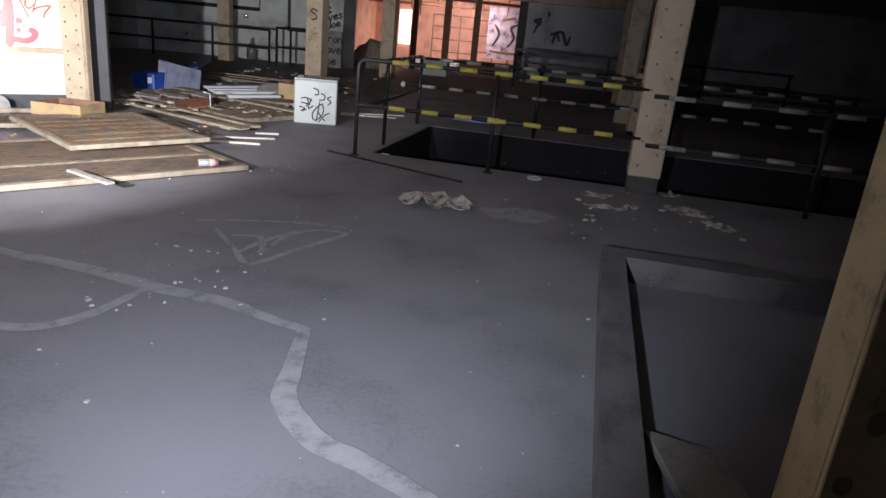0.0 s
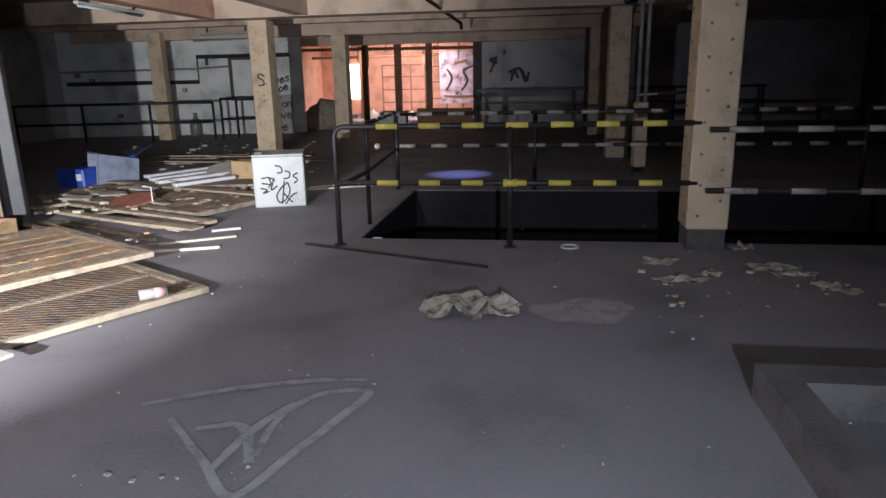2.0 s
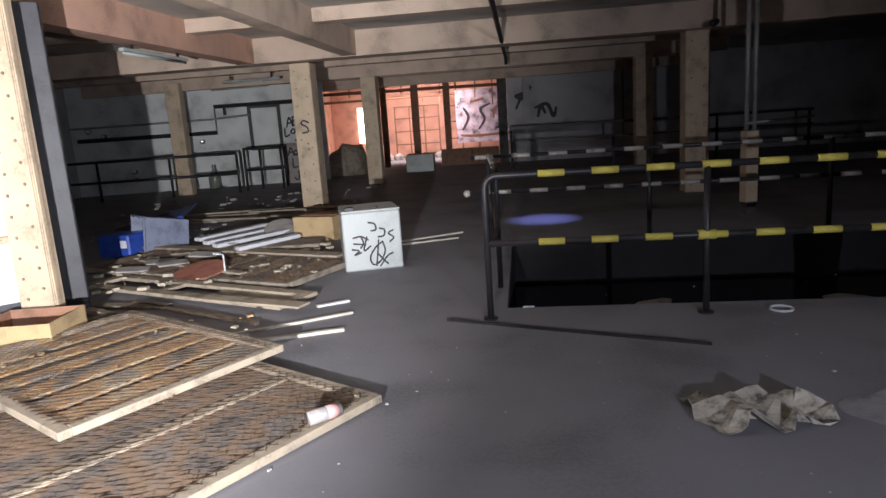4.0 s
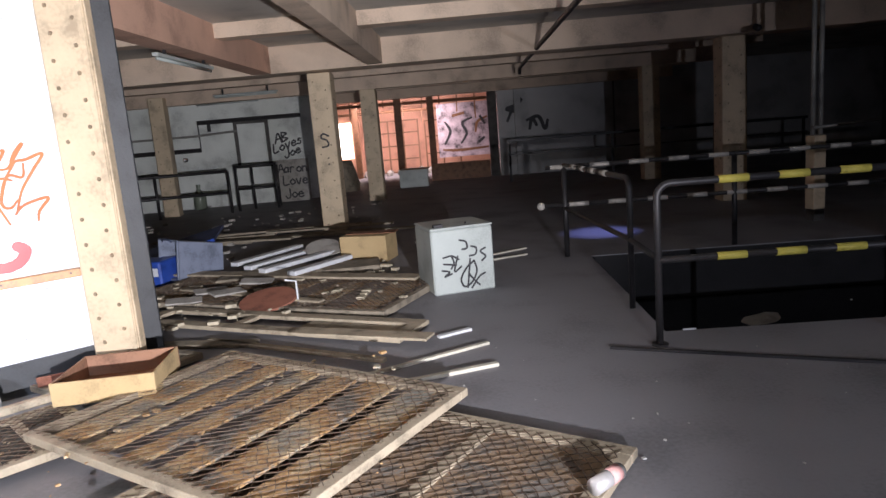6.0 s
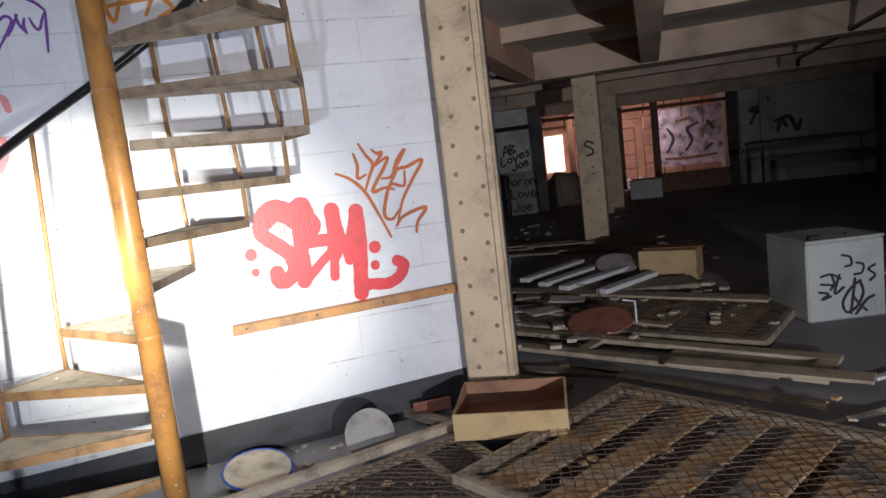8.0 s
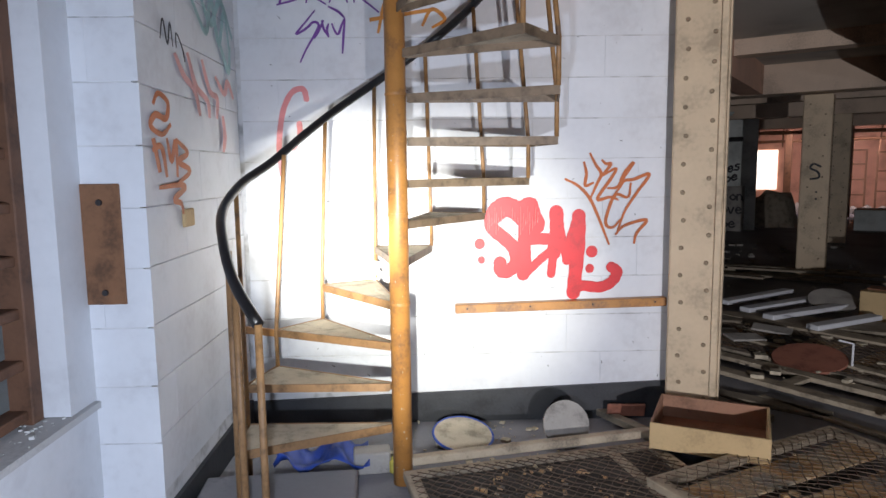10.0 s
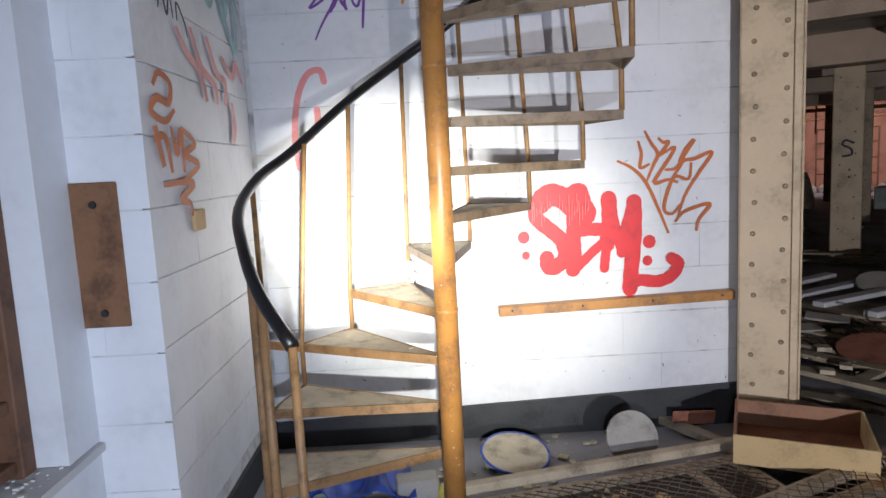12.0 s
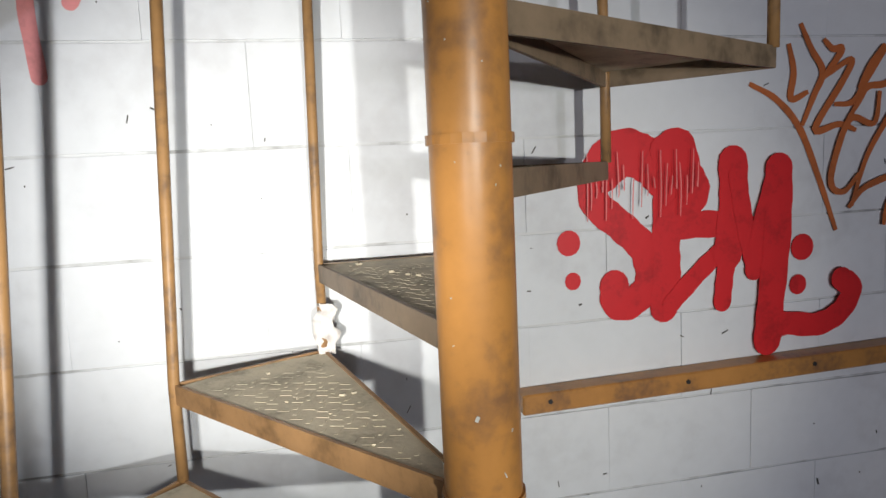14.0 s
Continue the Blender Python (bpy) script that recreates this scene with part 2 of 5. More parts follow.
slabs("window_sill", [(-2.9, -2.5, -3.6, -1.47)], 0.662, 0.69, DIM, STAIR, "dusty concrete window sill with plaster crumbs", "sill")
block("wall_back_left", (12.4, 0.25, 3.1), pose(-9.8, 22.75, 0), WALLWHITE, "whitewashed rear wall with pipes and black graffiti", "wall")
block("wall_back_right", (12, 0.25, 3.1), GRID @ pose(3.22, 24.6, 0) , DIM, "pale grey rear wall with black graffiti", "wall")
block("wall_right", (0.25, 40, 3.1), GRID @ pose(9.9, 16, 0), DIM, "plain grey side wall in the dark", "wall")
block("wall_left_far", (0.25, 27, 3.1), GRID @ pose(-15.2, 20, 0), DIM, "plain grey side wall in the dark", "wall")
block("wall_behind", (26, 0.25, 3.1), GRID @ pose(-3, -3.9, 0), DIM, "plain grey wall at the end of the hall", "wall")
bm = bmesh.new()
box(bm, (2.72, 0.022, 0.25), (-0.92, -0.011, 0))
for v in bm.verts:
    if v.co.z > 0.1:
        v.co.z = 0.155 + 0.034 * (v.co.x + 2.28)
tagged(part("skirting_stair", bm, BITUMENSHADE, m=STAIR), "black bitumen skirting whose top edge rises along the wall", "skirting", kind="structure")
slabs("skirting_side", [(-2.29, -2.268, -1.46, -0.022)], 0, 0.17, BITUMENSHADE, STAIR, "black bitumen skirting with dust", "skirting")

block("beam_main", (17, 0.45, 0.42), GRID @ pose(-6, 14.05, 2.68), BEAM, "deep cream-painted main beam", "beam")
block("beam_first", (0.3, 17.7, 0.418), GRID @ pose(-7.05, 4.95, 2.682), SALMON, "cream-painted cross beam", "beam")
block("beam_second", (0.25, 17.7, 0.41), GRID @ pose(-5.2, 4.95, 2.69), BEAM, "cream-painted cross beam", "beam")
for v, dz in ((11.6, 0.18), (16.2, 0.22), (17.7, 0.22), (19.3, 0.4), (20.9, 0.22), (22.4, 0.22), (23.9, 0.42)):
    block("beam_row", (16.5, 0.28, dz), GRID @ pose(-5.7 if v > 14 else -1.9, v, 3.1 - dz), BEAM, "cream-painted ceiling joist", "beam")
block("beam_right", (3.2, 0.3, 0.4), GRID @ pose(4.1, 14.05, 2.7), BEAM, "cream-painted beam end in the dark", "beam")


# ---- columns ----
def stud_mesh():
    bm = bmesh.new()
    bmesh.ops.create_cone(bm, cap_ends=True, segments=10, radius1=0.015, radius2=0.009, depth=0.009)
    return mesh_of("stud", bm, STUD)


STUDMESH = stud_mesh()


def column(m, w, d, z0, top, label, faces, single=False, gap=0.3):
    ob = thing("column", m, label, "column", "columns of the hall")
    part("shaft", box(bmesh.new(), (w, d, top - z0), (0, 0, z0), bevel=0.012), CREAM, ob)
    if z0 > 0.05:
        part("base", box(bmesh.new(), (w - 0.03, d - 0.03, z0 + 1.1), (0, 0, -1.1)), OLDCONC, ob, "dark stained concrete base")
    bm = bmesh.new()
    for face in faces:
        side = (w if face in "fb" else d) / 2
        z, k = z0 + 0.12, 0
        while z < top - 0.08:
            a = side * (0.5 if k % 2 else -0.5) + 0.006 * math.sin(k * 7.3)
            if face == "f":
                p = pose(a, -d / 2 - 0.004, z, 90)
            elif face == "r":
                p = pose(w / 2 + 0.004, a, z, 0, 90)
            else:
                p = pose(-w / 2 - 0.004, a, z, 0, -90)
            if single:
                st = new("stud", STUDMESH)
                st.parent, st.matrix_basis = ob, p
            else:
                r = bmesh.ops.create_cone(bm, cap_ends=True, segments=8, radius1=0.015, radius2=0.009, depth=0.009)
                bmesh.ops.transform(bm, matrix=p, verts=r["verts"])
            z += gap / 2
            k += 1
    if single:
        bm.free()
    else:
        part("studs", bm, STUD, ob)
    return ob


col_a = column(STAIR @ pose(0.535, -0.154, 0, 0, 0, -30), 0.3, 0.14, 0.0, 2.68, "cream-painted column with two rows of stud heads beside the stair wall", "f", True, 0.17)
part("edge_strip", box(bmesh.new(), (0.035, 0.012, 2.6), (0.13, -0.078, 0.05), bevel=0.003), CREAM, col_a)
part("edge_strip", box(bmesh.new(), (0.012, 0.05, 2.6), (0.158, -0.03, 0.05), bevel=0.003), CREAM, col_a)
# added black box: the shadow beside the column, put into shape and colour
tagged(part("post_or_shade", box(bmesh.new(), (0.2, 0.3, 2.68), bevel=0.01), BITUMENSHADE, m=STAIR @ pose(0.76, 0.33, 0)), "tall black box standing in for the cream column's shadow", "post")
col_b = column(GRID @ pose(-6.2, 14.25, 0), 0.38, 0.38, 0.0, 2.66, "cream-painted column with a black painted letter", "fr")
column(GRID @ pose(-6.14, 19.3, 0), 0.38, 0.38, 0.0, 2.7, "cream-painted column far down the hall", "fr")
column(GRID @ pose(0.625, 7.38, 0), 0.34, 0.36, 0.18, 3.1, "pale column with stud heads at the edge of the pit", "fl", True, 0.26)
column(GRID @ pose(0.62, 14.35, 0), 0.4, 0.4, 0.0, 2.7, "pale column in the dark beyond the pit", "fl")
column(GRID @ pose(0.62, 19.3, 0), 0.4, 0.4, 0.0, 2.7, "pale column in the dark far beyond the pit", "fl")
column(pose(-7.25, 20.9, 0, 0, 0, -3), 0.36, 0.36, 0.0, 2.9, "cream-painted column in front of the whitewashed wall", "f")

# timber-clad post beside the kerb
post = thing("timber_post", GRID @ pose(0.97, 1.95, 0), "yellowish timber-clad post with dark rot holes", "post")
part("core", box(bmesh.new(), (0.3, 0.3, 3.1)), OLDWOOD, post)
for k, (px, py, w, d) in enumerate(((-0.07, -0.16, 0.22, 0.025), (0.11, -0.16, 0.13, 0.03), (-0.165, 0.0, 0.028, 0.28))):
    part("plank", box(bmesh.new(), (w, d, 3.08), (px, py, 0.0), bevel=0.004), PALEWOOD, post)
for k in range(7):
    bm = bmesh.new()
    bmesh.ops.create_icosphere(bm, subdivisions=2, radius=0.03)
    part("knot", bm, OLDWOOD, post, m=pose(-0.13 + 0.035 * k, -0.172, 0.35 + 0.21 * k % 1.3, 0, 0, 0) @ Matrix.Diagonal((0.9, 0.15, 1.1 + 0.3 * (k % 3), 1)))


# ---- spray paint ----
def curve_through(pts, n=6):
    out = []
    p = [Vector(q) for q in pts]
    if len(p) < 3:
        return p
    p = [p[0] * 2 - p[1]] + p + [p[-1] * 2 - p[-2]]
    for i in range(1, len(p) - 2):
        for k in range(n):
            t = k / n
            a, b, c, d = p[i - 1], p[i], p[i + 1], p[i + 2]
            out.append(0.5 * (2 * b + (c - a) * t + (2 * a - 5 * b + 4 * c - d) * t * t + (3 * b - a - 3 * c + d) * t ** 3))
    return out + [p[-2]]


def spray(name, strokes, width, mat, m, label, thin=False, category="graffiti"):
    """Flat strokes of paint in the local x-z plane, facing -y."""
    bm = bmesh.new()
    for k, pts in enumerate(strokes):
        y = -0.004 - 0.0009 * k
        p = curve_through(pts)
        wide = width[k] if isinstance(width, (list, tuple)) else width
        left, right = [], []
        for i, q in enumerate(p):
            d = (p[min(i + 1, len(p) - 1)] - p[max(i - 1, 0)]).normalized()
            w = wide / 2 * (1 + 0.04 * math.sin(i * 1.7 + k))
            if thin:
                w *= 0.55 + 0.45 * math.sin(math.pi * (i + 1) / (len(p) + 1))
            nrm = Vector((-d.y, d.x)) * w
            yi = y - 0.00004 * i
            left.append(bm.verts.new((q.x + nrm.x, yi, q.y + nrm.y)))
            right.append(bm.verts.new((q.x - nrm.x, yi, q.y - nrm.y)))
        for i in range(len(p) - 1):
            bm.faces.new((left[i], left[i + 1], right[i + 1], right[i]))
        if not thin:
            for e, q in ((0, p[0]), (1, p[-1])):
                yc = y - 0.0003 - (0.00004 * len(p) if e else 0)
                c = bm.verts.new((q.x, yc, q.y))
                ring = [bm.verts.new((q.x + wide / 2 * math.cos(a * math.tau / 14), yc, q.y + wide / 2 * math.sin(a * math.tau / 14))) for a in range(14)]
                for a in range(14):
                    bm.faces.new((c, ring[a], ring[(a + 1) % 14]))
    return tagged(part(name, bm, mat, m=m), label, category, kind="structure")


on_wall = STAIR
# the red name, the orange scribble beside it, and the tags above
spray("graffiti_red", [[(-0.57, 1.40), (-0.63, 1.42), (-0.69, 1.39), (-0.72, 1.33), (-0.715, 1.266), (-0.636, 1.195), (-0.575, 1.13), (-0.562, 1.04), (-0.615, 0.985), (-0.66, 0.99), (-0.665, 1.04)],
                       [(-0.69, 1.33), (-0.63, 1.37), (-0.57, 1.35), (-0.53, 1.31)],
                       [(-0.505, 1.405), (-0.505, 1.28), (-0.51, 1.14), (-0.508, 1.06), (-0.517, 0.965)],
                       [(-0.515, 1.40), (-0.47, 1.415), (-0.445, 1.34), (-0.42, 1.29), (-0.44, 1.25), (-0.5, 1.2)],
                       [(-0.5, 1.19), (-0.38, 1.19), (-0.27, 1.18)],
                       [(-0.33, 1.12), (-0.40, 1.065), (-0.495, 0.975)],
                       [(-0.307, 1.36), (-0.304, 1.25), (-0.322, 1.10)], [(-0.318, 1.12), (-0.33, 1.04), (-0.338, 0.965)],
                       [(-0.295, 1.32), (-0.268, 1.18), (-0.24, 1.07)],
                       [(-0.238, 1.05), (-0.212, 1.19), (-0.17, 1.33)],
                       [(-0.164, 1.335), (-0.165, 1.15), (-0.184, 0.95), (-0.194, 0.84)],
                       [(-0.194, 0.85), (-0.141, 0.885), (-0.03, 0.873), (0.05, 0.905), (0.087, 0.97), (0.05, 1.003)]],
      [0.085, 0.075, 0.085, 0.085, 0.075, 0.055, 0.09, 0.055, 0.055, 0.06, 0.088, 0.07], RED, on_wall, "bold red sprayed letters on the white wall")
for x, z, w in ((-0.794, 1.164, 0.066), (-0.784, 1.06, 0.045), (-0.076, 1.104, 0.074), (-0.088, 0.995, 0.056)):
    spray("graffiti_dot", [[(x, z + 0.002), (x, z - 0.002)]], w, RED, on_wall, "red sprayed dot beside the letters")
spray("graffiti_streaks", [[(x + 0.004 * math.sin(k * 5.0), 1.40 - 0.035 * (k % 3)), (x, 1.3), (x - 0.002, 1.22 + 0.03 * (k % 4))] for k, x in enumerate((-0.742, -0.731, -0.716, -0.7, -0.69, -0.674, -0.655, -0.64, -0.615, -0.59, -0.572, -0.552, -0.535, -0.52, -0.505, -0.49, -0.478, -0.46, -0.445, -0.43))],
      0.0035, PALERED, on_wall @ pose(0, -0.011, 0), "thin pale streaks where the red paint has run", True)
spray("graffiti_orange", [[(-0.255, 1.57), (-0.168, 1.524), (-0.092, 1.441), (-0.025, 1.295), (0.035, 1.146)], [(-0.134, 1.676), (-0.117, 1.601), (-0.124, 1.526), (-0.069, 1.544)],
                          [(-0.098, 1.73), (-0.061, 1.659), (-0.024, 1.598), (-0.053, 1.529), (-0.087, 1.451)], [(-0.023, 1.687), (0.006, 1.661), (0.037, 1.66), (-0.001, 1.607), (-0.035, 1.569)],
                          [(-0.035, 1.575), (0.067, 1.631), (0.044, 1.576), (-0.047, 1.439), (0.033, 1.451), (0.09, 1.432)], [(0.014, 1.507), (0.078, 1.514), (0.124, 1.583), (0.181, 1.668), (0.13, 1.614), (0.095, 1.55)],
                          [(0.051, 1.45), (0.096, 1.513), (0.124, 1.553), (0.182, 1.561), (0.282, 1.592), (0.205, 1.478), (0.129, 1.359), (0.08, 1.215)],
                          [(0.165, 1.541), (0.148, 1.45), (0.067, 1.464), (0.014, 1.334), (0.014, 1.272), (0.056, 1.259), (0.102, 1.308)], [(0.07, 1.21), (0.13, 1.269), (0.271, 1.303), (0.208, 1.219), (0.192, 1.152)]],
      0.021, ORANGE, on_wall, "thin orange scribbled tag on the white wall", True)
spray("graffiti_pink", [[(-1.86, 1.62), (-1.87, 1.8), (-1.84, 2.0), (-1.78, 2.12), (-1.71, 2.14), (-1.69, 2.08)], [(-1.78, 1.78), (-1.74, 1.86), (-1.74, 1.93)]], 0.035, PINK, on_wall @ pose(-0.17, 0, 0), "faded pink sprayed hook on the white wall")
spray("graffiti_purple", [[(-1.57, 2.68), (-1.63, 2.61), (-1.69, 2.54), (-1.63, 2.57), (-1.58, 2.61), (-1.55, 2.59), (-1.58, 2.53), (-1.63, 2.45), (-1.67, 2.37)],
                          [(-1.52, 2.62), (-1.55, 2.56), (-1.58, 2.51)],
                          [(-1.53, 2.62), (-1.52, 2.57), (-1.49, 2.52)],
                          [(-1.49, 2.60), (-1.50, 2.56), (-1.49, 2.52)],
                          [(-1.47, 2.60), (-1.45, 2.55), (-1.43, 2.54), (-1.41, 2.59), (-1.39, 2.63)],
                          [(-1.39, 2.63), (-1.40, 2.53), (-1.41, 2.42)],
                          [(-1.49, 2.70), (-1.43, 2.67), (-1.39, 2.63)],
                          [(-1.78, 2.72), (-1.75, 2.88)], [(-1.78, 2.88), (-1.68, 2.84), (-1.76, 2.8), (-1.67, 2.75), (-1.8, 2.71)],
                          [(-1.62, 2.72), (-1.6, 2.86), (-1.53, 2.8), (-1.6, 2.78), (-1.5, 2.71)], [(-1.48, 2.72), (-1.43, 2.86), (-1.37, 2.72)], [(-1.33, 2.72), (-1.32, 2.87), (-1.22, 2.86), (-1.32, 2.79), (-1.18, 2.66)]],
      0.0155, PURPLE, on_wall @ pose(-0.22, 0, -0.07), "thin purple marker tag high on the wall", True)
spray("graffiti_amber", [[(-1.25, 2.52), (-1.2, 2.7), (-1.14, 2.54), (-1.08, 2.7)], [(-1.3, 2.6), (-0.9, 2.66)], [(-0.98, 2.56), (-0.92, 2.66), (-0.84, 2.6), (-0.92, 2.55)]], 0.024, AMBER, on_wall @ pose(-0.16, 0, -0.05), "amber sprayed marks high on the wall", True)
side = STAIR @ pose(-2.275, -0.73, 0, 0, 0, 90) @ pose(0, 0, 0)
spray("graffiti_rust", [[(-0.58, 2.05), (-0.52, 2.12), (-0.42, 2.08), (-0.45, 1.98), (-0.56, 1.99), (-0.62, 1.92), (-0.5, 1.88), (-0.4, 1.95)], [(-0.6, 1.85), (-0.55, 1.65)], [(-0.62, 1.78), (-0.52, 1.8), (-0.48, 1.62)],
                        [(-0.46, 1.86), (-0.42, 1.72), (-0.36, 1.85), (-0.36, 1.62)], [(-0.36, 1.86), (-0.22, 1.78), (-0.34, 1.72), (-0.2, 1.66), (-0.36, 1.58)],
                        [(-0.58, 1.56), (-0.36, 1.57), (-0.28, 1.55), (-0.42, 1.48), (-0.34, 1.45), (-0.32, 1.38)]], 0.042, RUSTSPRAY, side @ pose(0, 0, 0.45) @ Matrix.Diagonal((1, 1, 0.72, 1)), "rust-brown sprayed tag on the block pier", True)
spray("graffiti_faded", [[(-0.36, 2.3), (-0.26, 2.15), (-0.12, 2.05), (-0.06, 1.85)], [(-0.2, 2.35), (-0.1, 2.1), (0.06, 2.0), (0.08, 1.85)], [(0.0, 2.35), (0.1, 2.1), (0.22, 2.05), (0.2, 1.86)],
                         [(0.2, 2.25), (0.35, 2.12), (0.42, 2.25), (0.52, 2.1)], [(0.3, 1.9), (0.32, 1.7), (0.28, 1.55)]], 0.06, FADED, side @ pose(0.06, 0, 0.85) @ Matrix.Diagonal((1, 1, 0.58, 1)), "faded pink spray on the block pier", True)
spray("graffiti_teal", [[(-0.1, 2.62), (0.1, 2.5), (0.2, 2.7), (0.3, 2.48), (0.42, 2.66), (0.5, 2.45)], [(0.0, 2.7), (0.18, 2.56), (0.36, 2.72), (0.56, 2.55)], [(0.3, 2.5), (0.45, 2.35), (0.5, 2.5)]], 0.05, TEAL, side @ pose(0.06, 0, -0.13), "faded teal spray on the block pier", True)
spray("graffiti_black", [[(-0.52, 2.42), (-0.48, 2.62), (-0.44, 2.4), (-0.4, 2.62), (-0.38, 2.4)], [(-0.34, 2.4), (-0.33, 2.55), (-0.26, 2.42), (-0.24, 2.3)]], 0.018, INK, side @ pose(0.06, 0, 1.08) @ Matrix.Diagonal((1, 1, 0.47, 1)), "small black marker tag on the block pier", True)
spray("graffiti_column", [[(0.07, 1.62), (-0.02, 1.66), (-0.06, 1.6), (0.04, 1.54), (0.05, 1.46), (-0.05, 1.44)], [(0.03, 1.25), (0.031, 1.25)], [(0.03, 1.15), (0.031, 1.15)]], 0.03, INK, GRID @ pose(-6.2, 14.06, 0), "black painted curl on the cream column")

# steel angle fixed on the wall, and a brown cover plate on the pier
led = part("wall_bar", box(bmesh.new(), (1.35, 0.066, 0.055), bevel=0.004), OCHRE, m=STAIR @ pose(-0.28, -0.035, 0.74, 0, -1.2, 0))
tagged(led, "ochre-painted timber bar fixed along the white wall", "wall bar")
for x in (-0.6, -0.2, 0.2, 0.6):
    bm = bmesh.new()
    bmesh.ops.create_cone(bm, cap_ends=True, segments=10, radius1=0.007, radius2=0.006, depth=0.004)
    part("screw_head", bm, DARKSTEEL, led, m=pose(x, -0.034, 0.03, 90))
plate = thing("cover_plate", STAIR @ pose(-2.445, -1.462, 1.1), "brown-painted metal cover plate on the block pier", "plate")
part("sheet", box(bmesh.new(), (0.165, 0.012, 0.495), (0, -0.006, 0), bevel=0.003), BROWN, plate)
for z in (0.05, 0.42):
    bm = bmesh.new()
    bmesh.ops.create_cone(bm, cap_ends=True, segments=10, radius1=0.014, radius2=0.012, depth=0.012)
    part("bolt", bm, DARKSTEEL, plate, m=pose(0, -0.015, z, 90))
sw = thing("wall_socket", STAIR @ pose(-2.27, -0.98, 1.38, 0, 0, 90), "yellowed plastic socket box on the block pier", "socket")
part("plate", box(bmesh.new(), (0.12, 0.02, 0.085), bevel=0.005), CARD, sw)

# shutter window
win = thing("shutter_window", STAIR @ pose(-2.68, -1.66, 0.69, 0, 0, -90), "brown timber louvre window with dusty grey panes", "window")
part("jamb", box(bmesh.new(), (0.07, 0.12, 1.91), (0.04, 0, 0), bevel=0.005), SHUTTER, win)
part("jamb", box(bmesh.new(), (0.07, 0.12, 1.91), (1.88, 0, 0), bevel=0.005), SHUTTER, win)
part("head", box(bmesh.new(), (1.77, 0.12, 0.06), (0.96, 0, 1.85), bevel=0.005), SHUTTER, win)
for k in range(10):
    part("bar", box(bmesh.new(), (1.77, 0.09, 0.04), (0.96, 0.0, 0.02 + 0.196 * k), bevel=0.005), SHUTTER, win)
    if k < 9:
        part("pane", box(bmesh.new(), (1.77, 0.008, 0.15), (0.96, -0.03, 0.064 + 0.196 * k)), PANE, win)

# ---- spiral stair ----
AX = (-6.127, 6.98)
R = 0.81
RISE, STEP = 0.2096, 25.12
stair = thing("spiral_stair", pose(AX[0], AX[1], 0), "ochre-painted steel spiral stair with dusty treads and black handrail", "stair")
part("pole", tube(bmesh.new(), [(0, 0, 0), (0, 0, 3.1)], 0.051, 24), OCHRE, stair, smooth=True)
for z in (0.955, 1.41, 2.0):
    part("collar", tube(bmesh.new(), [(0, 0, z), (0, 0, z + 0.012)], 0.0545, 24), OCHRE, stair)


RAIL = 0.705


bm = bmesh.new()
for i in range(60):
    z, a = (0.05 + 1.9 * random.random() ** 1.6), radians(random.uniform(200, 330))
    w, h = 0.0012 + 0.004 * random.random() ** 3, 0.0012 + 0.007 * random.random() ** 2
    box(bm, (w, 0.0016, h), m=pose(0.0512 * math.cos(a), 0.0512 * math.sin(a), z, 0, random.uniform(-30, 30), math.degrees(a) + 90))
tagged(part("worn_paint", bm, CHIP, stair, "pale chips in the ochre paint"), kind="stuff")


def nose(k):
    return radians(176.7 - STEP * (k - 4))


def at(r, a, z):
    return (r * math.cos(a), r * math.sin(a), z)


def rail_height(a):
    """Height of the handrail at the angle a, which falls as one climbs."""
    return 1.727 + (176.7 - math.degrees(a)) / STEP * RISE


